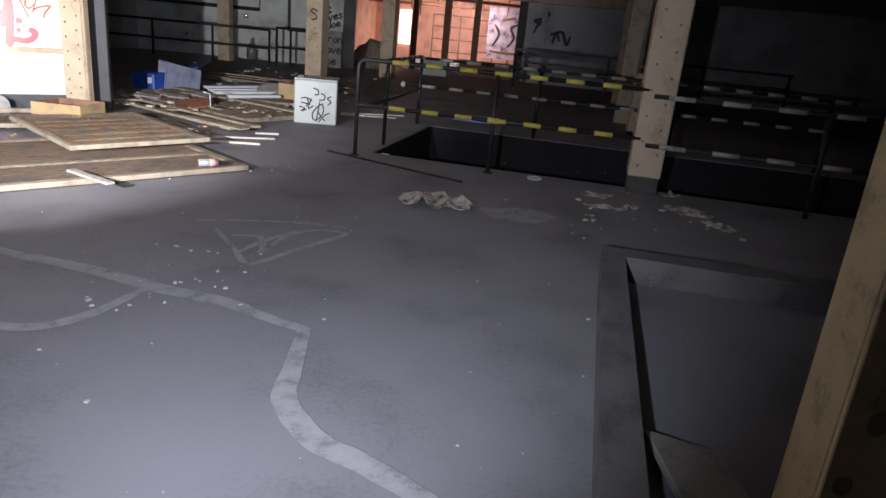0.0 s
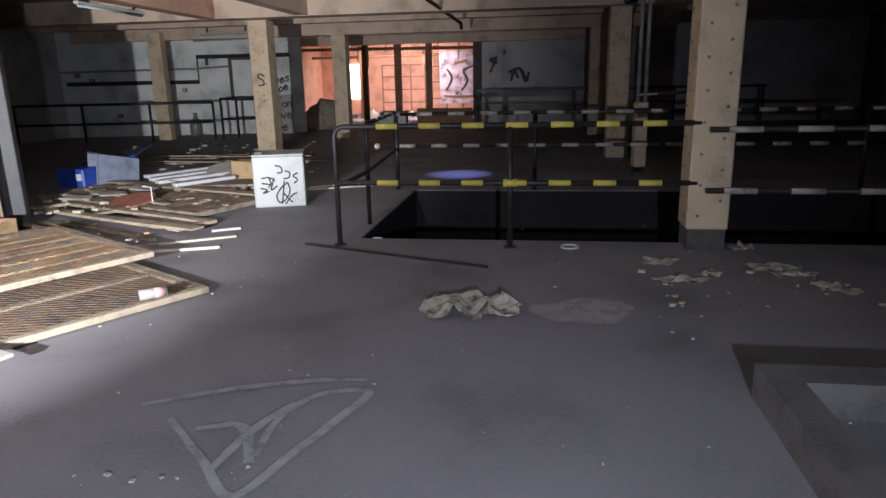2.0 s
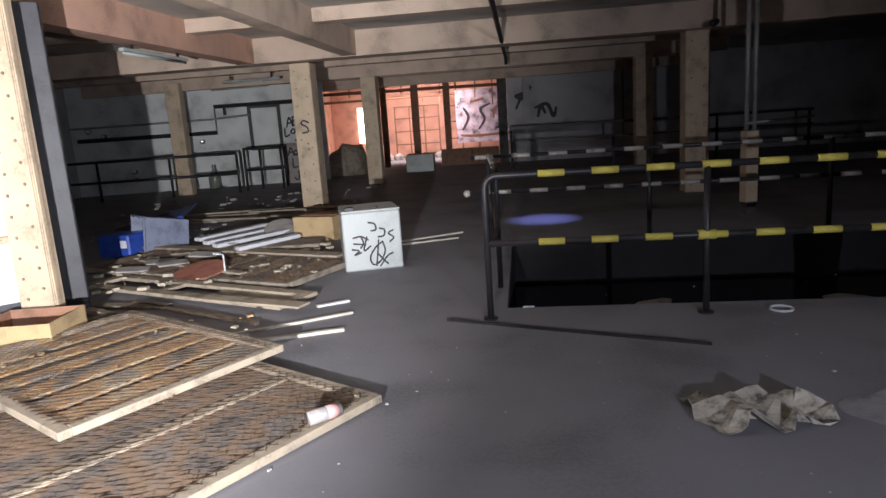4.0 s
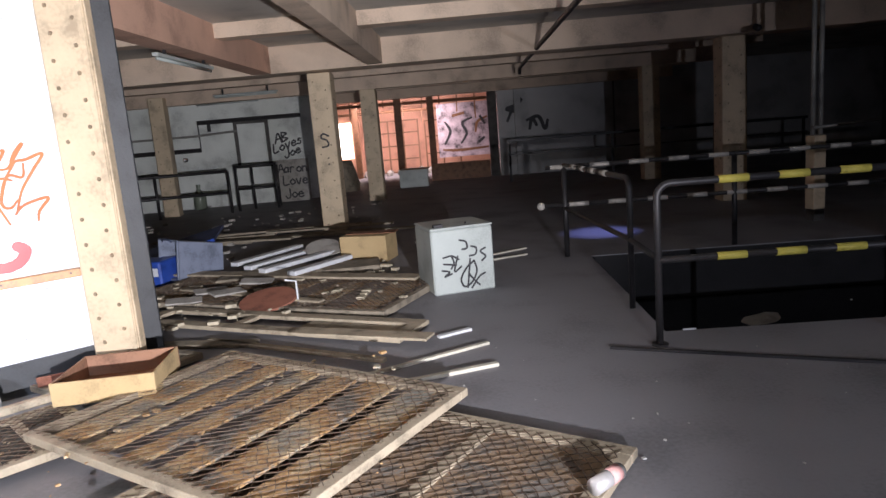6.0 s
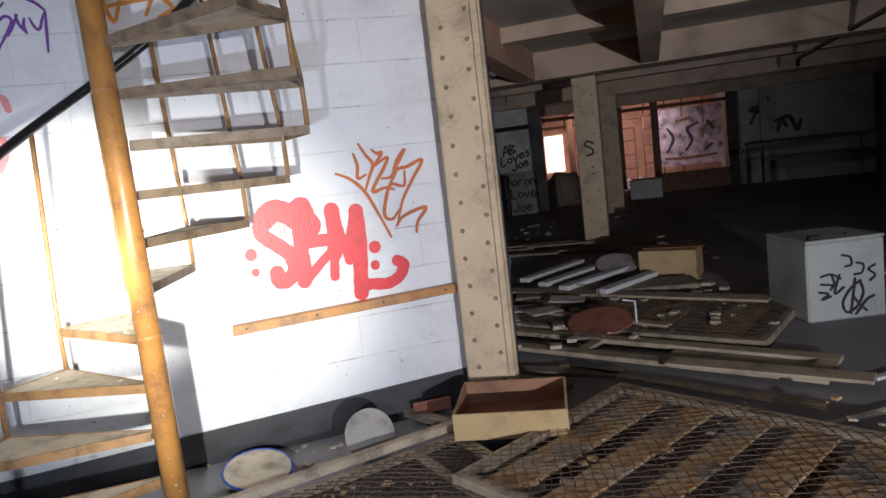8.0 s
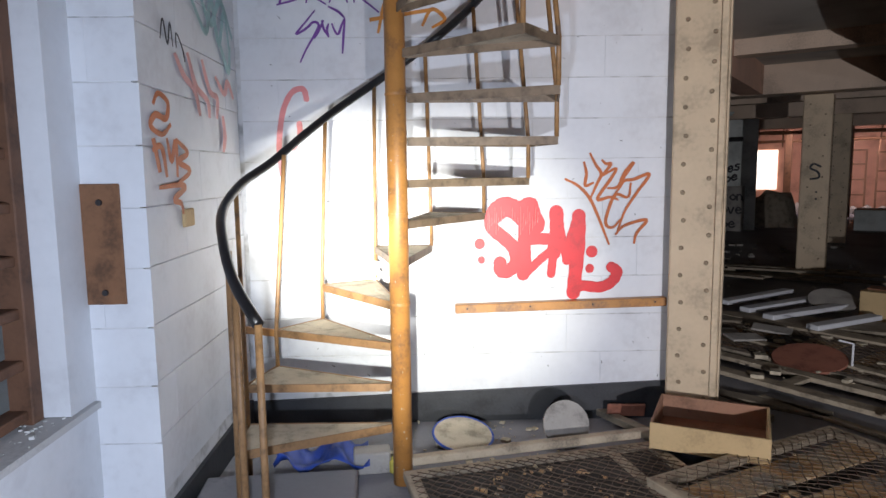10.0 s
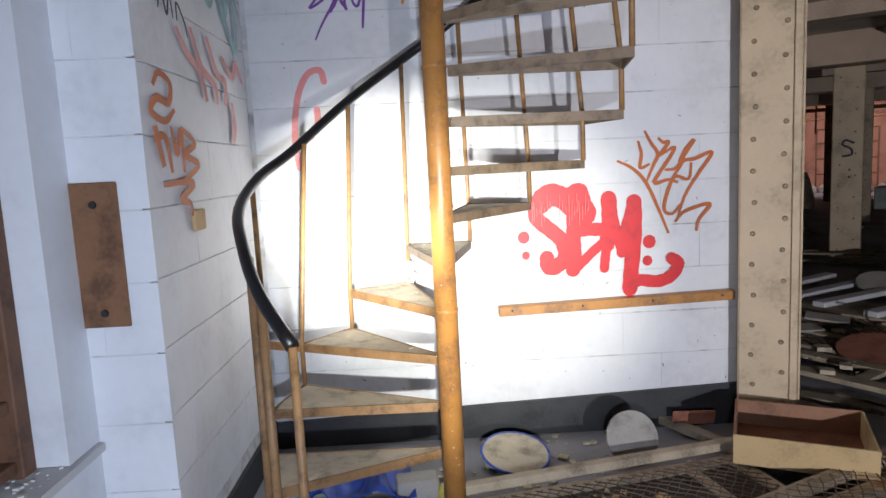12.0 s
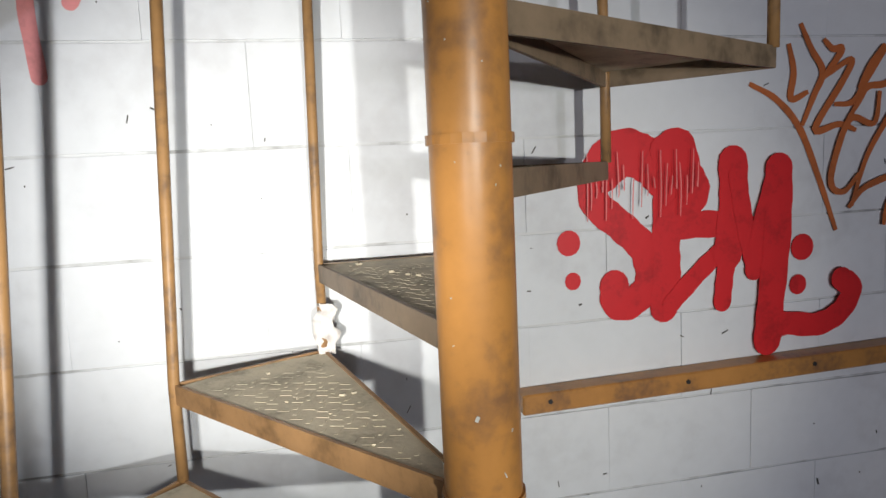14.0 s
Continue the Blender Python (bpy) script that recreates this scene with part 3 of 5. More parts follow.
# the handrail: a helix that sweeps outwards and down at its lower end
ends = ((263, 0.985, 1.06), (250, 0.925, 1.2), (236, 0.87, 1.34), (217, 0.835, 1.46), (197, 0.8, 1.58), (181, 0.745, 1.685))
rail = [Vector(at(q, radians(d), z)) for d, q, z in ends]
rail += [Vector(at(RAIL, radians(d), rail_height(radians(d)))) for d in range(164, 8, -12) if rail_height(radians(d)) < 3.08]
rail = curve_through(rail, 4)
for k in range(2, 15):
    a0, a1, z = nose(k), nose(k + 1), 0.746 + RISE * (k - 4)
    tr = new("tread")
    tr.parent = stair
    bm = bmesh.new()
    ring = [(0.06, a0), (R - 0.02, a0), (R - 0.01, (a0 + a1) / 2), (R - 0.02, a1), (0.06, a1)]
    vs = [[bm.verts.new(at(r, a, z - d)) for r, a in ring] for d in (0, 0.006)]
    bm.faces.new(vs[0]), bm.faces.new(vs[1][::-1])
    for i in range(5):
        bm.faces.new((vs[0][i], vs[0][(i + 1) % 5], vs[1][(i + 1) % 5], vs[1][i]))
    part("tread_plate", bm, DUST, tr)
    for p, q in (((0.06, a0), (R, a0)), ((R, a0), (R, a1)), ((R, a1), (0.06, a1))):
        A, B = Vector(at(*p, z)), Vector(at(*q, z))
        d = B - A
        # edge bars from k = 6 upwards take the darker, greyer brown
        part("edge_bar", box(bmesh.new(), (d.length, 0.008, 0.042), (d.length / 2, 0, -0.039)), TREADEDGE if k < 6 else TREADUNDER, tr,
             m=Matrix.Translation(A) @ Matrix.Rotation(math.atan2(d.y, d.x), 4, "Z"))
    # raised pattern of the chequer plate
    bm = bmesh.new()
    am = (a0 + a1) / 2
    for i in range(24):
        for j in range(-8, 9):
            x, y = 0.09 + 0.026 * i, 0.026 * j + (0.013 if i % 2 else 0)
            if abs(y) < x * math.tan(radians(11)) - 0.012 and x < R - 0.06 and random.random() < 0.8:
                c, q = math.cos(am), math.sin(am)
                box(bm, (0.022, 0.006, 0.0006), (x * c - y * q, x * q + y * c, z), math.degrees(am) + (45 if (i + j) % 2 else -45))
    for i in range(9):
        q_, a = 0.1 + (R - 0.15) * math.sqrt(random.random()), a0 - radians(3 + 19 * random.random())
        e_ = 0.003 + 0.008 * random.random() ** 3
        box(bm, (e_, e_ * 1.4, e_ * 0.5), at(q_, a, z), random.random() * 360)
    tagged(part("grit", bm, DUST, tr), kind="stuff")
    # balusters: one at the nose, up to the handrail; a short one ties the tread to the one above
    if k == 3:
        part("baluster", tube(bmesh.new(), [at(R - 0.005, a0, 0.0), at(R - 0.005, a0, z), at(0.81, a0, 1.53)], 0.012, 8), RAILPAINT, stair, smooth=True)
    elif k >= 4:
        top = min(rail_height(a0), 3.1)
        lean = R - 0.005 + (RAIL - R) * (top - z) / 0.98
        part("baluster", tube(bmesh.new(), [at(R - 0.005, a0, z - RISE), at(R - 0.005, a0, z), at(lean, a0, top)], 0.012, 8), RAILPAINT, stair, smooth=True)
    else:
        part("baluster", tube(bmesh.new(), [at(R - 0.005, a0, 0.0), at(R - 0.005, a0, z)], 0.014, 8), RAILPAINT, stair, smooth=True)
part("handrail", tube(bmesh.new(), rail, 0.023, 10), BLACK, stair, "black plastic-covered handrail", smooth=True)
e = rail[0]
part("newel", tube(bmesh.new(), [(e[0], e[1], 0.0), (e[0], e[1], e[2])], 0.015, 8), TREADEDGE, stair, smooth=True)
for q, d in ((0.93, 251), (0.86, 238)):
    e = at(q, radians(d), 0)
    part("newel", tube(bmesh.new(), [(e[0], e[1], 0.0), (e[0], e[1], 1.17 if d > 240 else 1.3)], 0.016, 8), TREADEDGE, stair, smooth=True)
A4, B4 = Vector(at(R, nose(4), 0.727)), Vector((-1.04, 0.05, 0.727))
part("tie_bar", box(bmesh.new(), ((B4 - A4).length, 0.012, 0.042), ((B4 - A4).length / 2, 0, -0.02)), OCHRE, stair, m=Matrix.Translation(A4) @ Matrix.Rotation(math.atan2((B4 - A4).y, (B4 - A4).x), 4, "Z"))
pad = part("stair_pad", box(bmesh.new(), (0.75, 0.5, 0.12), bevel=0.012), CONCRETE, m=pose(-6.52, 6.42, 0, 0, 0, 28))
tagged(pad, "worn grey concrete pad at the foot of the stair", "step")

bm = bmesh.new()
bmesh.ops.create_grid(bm, x_segments=5, y_segments=9, size=0.5)
for v in bm.verts:
    f = noise.noise(v.co * 4 + Vector((3, 1, 0)))
    v.co = Vector((v.co.x * 0.05 * (1.2 - 0.8 * abs(v.co.y)) + 0.02 * f, 0.03 * noise.noise(v.co * 6), 0.12 * (v.co.y + 0.5)))
scrap = part("paper_scrap", bm, PAPERWHITE, m=pose(AX[0], AX[1], 0) @ Matrix.Translation(at(R - 0.03, nose(6), 0.746 + RISE)), smooth=True)
scrap.modifiers.new("s", "SOLIDIFY").thickness = 0.0015
tagged(scrap, "torn white paper scrap caught between two stair treads", "paper")

# ---- things at the stair's foot ----
def disc(name, m, r, mat, label, rim=None, category="lid"):
    ob = thing(name, m, label, category)
    bm = bmesh.new()
    bmesh.ops.create_cone(bm, cap_ends=True, segments=36, radius1=r, radius2=r, depth=0.02)
    part("disc", bm, mat, ob)
    if rim:
        part("rim", tube(bmesh.new(), [at(r, k * math.tau / 36, 0.006) for k in range(37)], 0.008, 6), rim, ob, "blue rim", smooth=True)
    return ob


disc("round_board", STAIR @ pose(-0.32, -0.43, 0.128, 66, 0, 8), 0.14, STONE, "round grey board leaning on the black skirting")
disc("paint_lid", STAIR @ pose(-0.93, -0.37, 0.05, 12, 5, 0), 0.18, DUST, "round dusty lid with a blue rim on the floor", BLUE)
tagged(part("terracotta_tile", box(bmesh.new(), (0.24, 0.02, 0.09), bevel=0.006), TERRA, m=STAIR @ pose(0.13, -0.11, 0.05, 18, 0, -4)), "broken terracotta tile leaning at the skirting", "tile")
bm = bmesh.new()
bmesh.ops.create_grid(bm, x_segments=14, y_segments=8, size=0.5)
for v in bm.verts:
    v.co = Vector((v.co.x * 0.5, v.co.y * 0.3, 0.08 + 0.07 * noise.noise(v.co * 5) + 0.05 * math.sin(v.co.x * 12)))
bag = part("plastic_bag", bm, BLUE, m=pose(-6.6, 6.95, 0.02, 0, 0, 30), smooth=True)
bag.modifiers.new("s", "SOLIDIFY").thickness = 0.004
tagged(bag, "crumpled blue plastic bag under the stair", "bag")
tagged(part("block", box(bmesh.new(), (0.2, 0.12, 0.12), bevel=0.008), STONE, m=pose(-6.35, 7.05, 0, 0, 0, 30)), "grey concrete block under the stair", "block")

# open drawer at the foot of the column
drawer = thing("drawer_box", pose(-4.63, 7.88, 0.1, 0, 0, -3), "open yellowish wooden drawer lying on boards beside the column", "drawer")
part("front", box(bmesh.new(), (0.6, 0.014, 0.145), (0, -0.25, 0), bevel=0.002), CARD, drawer)
part("back", box(bmesh.new(), (0.6, 0.014, 0.145), (0, 0.25, 0), bevel=0.002), DRAWERIN, drawer)
part("side", box(bmesh.new(), (0.014, 0.485, 0.145), (-0.293, 0, 0), bevel=0.002), DRAWERIN, drawer)
part("side", box(bmesh.new(), (0.014, 0.485, 0.145), (0.293, 0, 0), bevel=0.002), CARD, drawer)
part("bottom", box(bmesh.new(), (0.57, 0.485, 0.008), (0, 0, 0.004)), BROWNCARD, drawer)


# ---- mesh panels ----
def wire(w, h, pitch, z, rad=0.0024, sag=0.006):
    """Diagonal wires both ways over a w x h field, gently wavy."""
    verts, faces = [], []
    for sgn in (1, -1):
        n = int((w + h) / pitch)
        for i in range(1, n):
            o = i * pitch
            x0, x1 = max(0.0, o - h), min(w, o)
            if x1 - x0 < 0.02:
                continue
            m = max(2, int((x1 - x0) / 0.05))
            base = len(verts)
            for k in range(m + 1):
                x = x0 + (x1 - x0) * k / m
                y = o - x
                if sgn < 0:
                    y = h - y
                wob = noise.noise(Vector((x * 3, y * 3, w)))
                c = (x - w / 2 + 0.012 * wob + (0.006 if k % 2 else -0.006), y - h / 2 + 0.01 * wob, z + sag * wob + (0.001 if k % 2 else -0.001) * sgn)
                for a in range(3):
                    verts.append((c[0] + rad * math.cos(a * 2.094), c[1] + rad * math.sin(a * 2.094), c[2] + rad * math.sin(a * 2.094 + 1)))
            for k in range(m):
                for a in range(3):
                    p, q = base + 3 * k + a, base + 3 * k + (a + 1) % 3
                    faces.append((p, q, q + 3, p + 3))
    me = bpy.data.meshes.new("wire_mesh")
    me.from_pydata(verts, [], faces)
    me.materials.append(WIRE)
    return me


def beam_piece(name, a, b, w, h, mat, parent, z=0.0):
    a, b = Vector((*a, z)), Vector((*b, z))
    d = b - a
    return part(name, box(bmesh.new(), (d.length, w, h), (d.length / 2, 0, 0), bevel=0.004), mat, parent,
                m=Matrix.Translation(a) @ Matrix.Rotation(math.atan2(d.y, d.x), 4, "Z"))


def mesh_panel(m, w, h, label, cross=(), slats=0, mesh=True, pitch=0.068, sheet=None, mat=None, bar=0.07, thick=0.045):
    ob = thing("mesh_panel", m, label, "panel", "wire mesh panels lying on the floor")
    mat = mat or TIMBER
    x, y = w / 2 - bar / 2, h / 2 - bar / 2
    for a, b in (((-w / 2, -y), (w / 2, -y)), ((-w / 2, y), (w / 2, y))):
        beam_piece("frame_bar", a, b, bar, thick, mat, ob)
    for a, b in (((-x, -y + bar / 2), (-x, y - bar / 2)), ((x, -y + bar / 2), (x, y - bar / 2))):
        beam_piece("frame_bar", a, b, bar, thick, mat, ob)
    for c in cross:
        beam_piece("cross_bar", (c * w, -y + bar / 2), (c * w, y - bar / 2), bar * 0.8, thick * 0.9, mat, ob)
    for k in range(slats):
        t = (k + 0.5) / slats - 0.5
        beam_piece("slat", (t * (w - 2 * bar), -y + bar / 2), (t * (w - 2 * bar) + random.uniform(-0.03, 0.03), y - bar / 2), (w - 2 * bar) / slats * random.uniform(0.5, 0.78), 0.018, ROT, ob, 0.002)
    if sheet:
        part("backing", box(bmesh.new(), (w - 2 * bar, h - 2 * bar, 0.012), (0, 0, 0.012)), sheet, ob)
    if mesh:
        wm = new("wire_mesh", wire(w - bar, h - bar, pitch, thick + 0.004))
        wm.parent = ob
        wm["label"] = "rusty wire mesh"
    return ob


mesh_panel(pose(-3.745, 7.06, 0.1, 0.6, -0.4, -42.4), 1.93, 1.37, "timber frame with rusty wire mesh over rotten orange boards", slats=6)
mesh_panel(pose(-3.42, 6.0, 0.012, 0, 0, -42.4), 1.9, 2.3, "timber frame with rusty wire mesh lying flat on the floor", cross=(0.12,), sheet=ROTSHEET, bar=0.085, thick=0.045)
mesh_panel(pose(-5.3, 7.06, 0.04, 0, 0, 36), 1.45, 0.75, "small timber frame with torn chicken wire at the stair's foot", cross=(0.3,), pitch=0.06, sheet=DIRT)
mesh_panel(pose(-3.82, 9.2, 0.03, 0, 0, -34), 2.75, 0.5, "long timber frame with a cross piece", cross=(-0.1,), mesh=False, bar=0.12, thick=0.035)
mesh_panel(pose(-3.85, 10.45, 0.012, 0, 0, -33), 3.2, 1.35, "wide timber frame with torn wire mesh and rubbish on it", cross=(0.2,), slats=5, mat=OLDWOOD, thick=0.06)
mesh_panel(pose(-5.0, 8.55, 0.02, 0, 0, -40), 1.2, 0.9, "dark timber frame half under other panels", cross=(0.0,), mesh=False, mat=OLDWOOD)


def lath(a, b, w, h, mat, label, z=0.0, name="lath", category="lath"):
    d = Vector((*b, 0)) - Vector((*a, 0))
    ob = part(name, box(bmesh.new(), (d.length, w, h), bevel=min(w, h) * 0.15), mat, m=Matrix.Translation(((a[0] + b[0]) / 2, (a[1] + b[1]) / 2, z)) @ Matrix.Rotation(math.atan2(d.y, d.x), 4, "Z"))
    return tagged(ob, label, category, "loose laths and boards")


lath((-3.2, 7.68), (-2.2, 8.05), 0.04, 0.02, PALELATH, "pale thin lath lying on the concrete floor")
lath((-2.98, 7.48), (-2.24, 7.6), 0.045, 0.025, PALELATH, "pale thin lath lying on the concrete floor")
lath((-2.52, 8.33), (-2.25, 8.43), 0.05, 0.02, WHITE, "short white board end on the floor")
lath((-4.3, 9.0), (-2.95, 7.95), 0.05, 0.03, TIMBER, "weathered lath lying beside a frame")
lath((-3.1, 5.22), (-2.62, 4.93), 0.07, 0.02, DIRTYWHITE, "dirty white board on a mesh panel", 0.086, "board", "board")
lath((-1.46, 7.62), (0.13, 6.62), 0.022, 0.02, DARKSTEEL, "thin dark steel bar lying before the railing")
lath((-1.9, 11.1), (-0.9, 11.5), 0.04, 0.02, PALELATH, "pale thin lath lying on the concrete floor")
lath((-1.9, 10.9), (-1.0, 11.1), 0.03, 0.02, PALELATH, "pale thin lath lying on the concrete floor")
lath((-6.16, 6.97), (-4.91, 7.88), 0.06, 0.045, TIMBER, "weathered timber batten lying on a mesh panel", 0.088, "batten", "batten")
lath((-3.6, 8.75), (-2.6, 8.15), 0.16, 0.02, TIMBER, "wide weathered board on the floor", 0.066, "board", "board")
lath((-5.25, 11.95), (-2.42, 10.15), 0.2, 0.025, TIMBER, "long weathered plank lying across a timber frame", 0.076, "board", "board")
lath((-3.55, 8.98), (-2.75, 8.44), 0.24, 0.02, TIMBER, "weathered plywood strip inside a timber frame", 0.03, "board", "board")
lath((-5.2, 9.2), (-3.9, 8.75), 0.13, 0.03, OLDWOOD, "dark old plank beside the column", 0.0, "board", "board")
lath((-4.9, 10.9), (-3.4, 9.6), 0.09, 0.02, TIMBER, "narrow weathered plank on a timber frame", 0.076, "board", "board")
for k in range(9):
    x, y = -5.6 + 0.33 * k, 14.6 + 0.5 * math.sin(k * 2.3)
    lath((x - 1.1, y + 0.25 + 0.2 * (k % 3)), (x + 1.0, y + 0.1 * (k % 2)), 0.14, 0.03, OLDWOOD, "dark old floor board lying loose", 0.004 + 0.031 * (k % 4), "board", "board")
for k, (ax, ay, bx, by) in enumerate(((-3.75, 10.9, -3.1, 11.6), (-4.1, 11.25, -3.3, 12.1), (-4.3, 11.55, -3.5, 12.5), (-4.5, 11.9, -3.75, 12.9))):
    lath((ax, ay), (bx, by), 0.13, 0.05, WHITE, "white-painted batten on a stack of boards", 0.1, "batten", "batten")
lath((-4.6, 11.35), (-2.75, 11.25), 0.5, 0.095, OLDWOOD, "stack of dark old boards under white battens", 0.0, "board", "board")

# the enamelled box
cab = thing("enamel_box", pose(-2.08, 9.93, 0, 0, 0, 7), "white enamelled metal box with black scrawl on its front", "box")
part("body", box(bmesh.new(), (0.61, 0.6, 0.62), bevel=0.014), CABINET, cab)
part("lid", box(bmesh.new(), (0.615, 0.605, 0.02), (0, 0, 0.622), bevel=0.006), CABINET, cab)
part("hinge", box(bmesh.new(), (0.09, 0.05, 0.035), (-0.22, -0.26, 0.643), bevel=0.005), DARKSTEEL, cab)
part("bolt", box(bmesh.new(), (0.02, 0.02, 0.02), (0.08, -0.18, 0.643), bevel=0.004), DARKSTEEL, cab)
spray("graffiti_box", [[(-0.03, 0.51), (0.03, 0.49), (0.04, 0.43), (-0.01, 0.42)], [(0.08, 0.44), (0.13, 0.42), (0.12, 0.36), (0.06, 0.35)], [(0.22, 0.41), (0.17, 0.38), (0.22, 0.33), (0.18, 0.29)],
                       [(-0.2, 0.36), (-0.12, 0.37), (-0.05, 0.33)], [(-0.12, 0.37), (-0.1, 0.3), (-0.13, 0.25)], [(-0.2, 0.3), (-0.08, 0.28)], [(-0.22, 0.24), (-0.15, 0.22), (-0.2, 0.18), (-0.13, 0.2)], [(-0.06, 0.36), (-0.1, 0.22), (-0.03, 0.26)],
                       [(0.1, 0.3), (0.02, 0.24), (-0.04, 0.14), (-0.01, 0.06), (0.07, 0.1), (0.12, 0.2), (0.1, 0.3)], [(0.06, 0.32), (0.04, 0.18), (0.02, 0.05)], [(0.04, 0.18), (0.1, 0.1), (0.14, 0.06)], [(0.06, 0.04), (0.14, 0.14), (0.2, 0.17)]],
      0.018, INK, pose(-2.08, 9.93, 0, 0, 0, 7) @ pose(0, -0.301, 0), "black scrawled letters on the white box")

# ---- railings round the pit ----
def banded(name, pts, parent, rad=0.024, band=0.19, first=0.2, mats=None):
    """A dark rail with yellow bands along its last straight run."""
    part(name, tube(bmesh.new(), pts, rad, 10), DARKSTEEL, parent, smooth=True)
    a, b = Vector(pts[-2]), Vector(pts[-1])
    d = (b - a).length
    t = first
    while t + band < d:
        part("band", tube(bmesh.new(), [a.lerp(b, t / d), a.lerp(b, (t + band) / d)], rad + 0.0025, 10), mats or YELLOW, parent, "worn yellow band", smooth=True)
        t += band * 2


def bent(x, y, z0, z1, dx, dy, r=0.09):
    """A post that bends over into a rail."""
    d = Vector((dx, dy, 0)).normalized()
    return [(x, y, z0)] + [(x + d.x * r * (1 - math.cos(a)), y + d.y * r * (1 - math.cos(a)), z1 - r + r * math.sin(a)) for a in (i * math.pi / 12 for i in range(7))]


ra = thing("railing", pose(0, 0, 0), "black steel tube railing with worn yellow bands before the pit", "railing", "railings round the pit")
A, B = Vector((-1.13, 7.57, 0)), Vector((1.95, 6.97, 0))
banded("top_rail", bent(A.x, A.y, 0, 1.08, B.x - A.x, B.y - A.y) + [(B.x, B.y, 1.08)], ra, first=0.3)
banded("mid_rail", [(A.x, A.y, 0.58), (B.x, B.y, 0.58)], ra, first=0.38)
p = A.lerp(B, 0.5)
part("post", tube(bmesh.new(), [(p.x, p.y, 0), (p.x, p.y, 1.08)], 0.024, 10), DARKSTEEL, ra, smooth=True)
part("clamp", tube(bmesh.new(), [(p.x - 0.06, p.y + 0.01, 0.58), (p.x + 0.06, p.y - 0.01, 0.58)], 0.036, 10), YELLOW, ra, smooth=True)
for q in (A, p):
    part("foot_plate", tube(bmesh.new(), [(q.x, q.y, 0), (q.x, q.y, 0.012)], 0.055, 12), DARKSTEEL, ra)
rb = thing("railing", pose(0, 0, 0), "black steel tube railing along the side of the pit", "railing", "railings round the pit")
C, D = Vector((-0.9, 8.47, 0)), Vector((-0.62, 10.75, 0))
banded("top_rail", bent(C.x, C.y, 0, 1.05, D.x - C.x, D.y - C.y) + [(D.x, D.y, 1.05)], rb, first=0.5, mats=DIRTYWHITE)
part("mid_rail", tube(bmesh.new(), [(A.x + 0.05, A.y + 0.05, 0.56), (C.x, C.y, 0.56), (D.x, D.y, 0.56)], 0.022, 10), DARKSTEEL, rb, smooth=True)
rc = thing("railing", pose(0, 0, 0), "steel tube railing with dirty white bands beyond the pit", "railing", "railings round the pit")
E1 = D + Vector((0.98, -0.199, 0)) * 6.3
banded("top_rail", [(D.x - 0.2, D.y + 0.04, 1.03), (E1.x, E1.y, 1.03)], rc, first=0.05, band=0.22, mats=DIRTYWHITE)
banded("mid_rail", [(D.x - 0.25, D.y + 0.05, 0.6), (E1.x, E1.y, 0.6)], rc, first=0.3, band=0.22, mats=DIRTYWHITE)
for t in (0, 0.3, 0.62, 0.95):
    q = D.lerp(E1, t)
    part("post", tube(bmesh.new(), [(q.x, q.y, 0), (q.x, q.y, 1.03)], 0.03, 10), DARKSTEEL, rc, smooth=True)
bm = bmesh.new()
bmesh.ops.create_uvsphere(bm, u_segments=12, v_segments=8, radius=0.045)
part("end_ball", bm, DIRTYWHITE, rc, m=pose(D.x - 0.27, D.y + 0.05, 0.6), smooth=True)
rd = thing("railing", pose(0, 0, 0), "black steel tube railing with faint pale bands beside the column", "railing", "railings round the pit")
F0, F1 = Vector((1.98, 6.86, 0)), Vector((5.6, 6.1, 0))
for z in (1.03, 0.53):
    banded("rail", [(F0.x, F0.y, z), (F1.x, F1.y, z)], rd, first=0.14, band=0.26, mats=DIRTYWHITE)
for t in (0.45, 0.95):
    q = F0.lerp(F1, t)
    part("post", tube(bmesh.new(), [(q.x, q.y, 0), (q.x, q.y, 1.03)], 0.024, 10), DARKSTEEL, rd, smooth=True)
re = thing("railing", GRID @ pose(0, 0, 0), "long black railing before the far grey wall", "railing", "railings round the pit")
for z, w in ((1.12, 0.07), (0.75, 0.035)):
    part("rail", box(bmesh.new(), (8.2, 0.06, w), (1.4, 21.6, z)), DARKSTEEL, re)
for u in (-2.65, 0.2, 3.0, 5.4):
    part("post", box(bmesh.new(), (0.06, 0.06, 1.12), (u, 21.6, 0)), DARKSTEEL, re)
rw = thing("railing", pose(-5.75, 20.35, 0), "black steel railing before the whitewashed wall", "railing", "railings at the rear wall")
for z in (1.02, 0.5):
    part("rail", tube(bmesh.new(), [(-5.4, 0, z), (0, 0, z)], 0.035, 8), DARKSTEEL, rw, smooth=True)
for x in (-5.3, -3.5, -1.7, 0):
    part("post", tube(bmesh.new(), [(x, 0, 0), (x, 0, 1.02)], 0.035, 8), DARKSTEEL, rw, smooth=True)
rx = thing("railing", pose(-5.15, 20.6, 0), "short black steel railing cage before the rear wall", "railing", "railings at the rear wall")
for x, y in ((0, 0), (0.35, 0.3), (0.95, 0), (0.95, 0.6)):
    part("post", tube(bmesh.new(), [(x - 0.45, y, 0), (x - 0.45, y, 1.12)], 0.035, 8), DARKSTEEL, rx, smooth=True)
for z in (1.1, 0.55):
    part("rail", tube(bmesh.new(), [(-0.45, 0, z), (0.5, 0, z), (0.5, 0.6, z)], 0.035, 8), DARKSTEEL, rx, smooth=True)

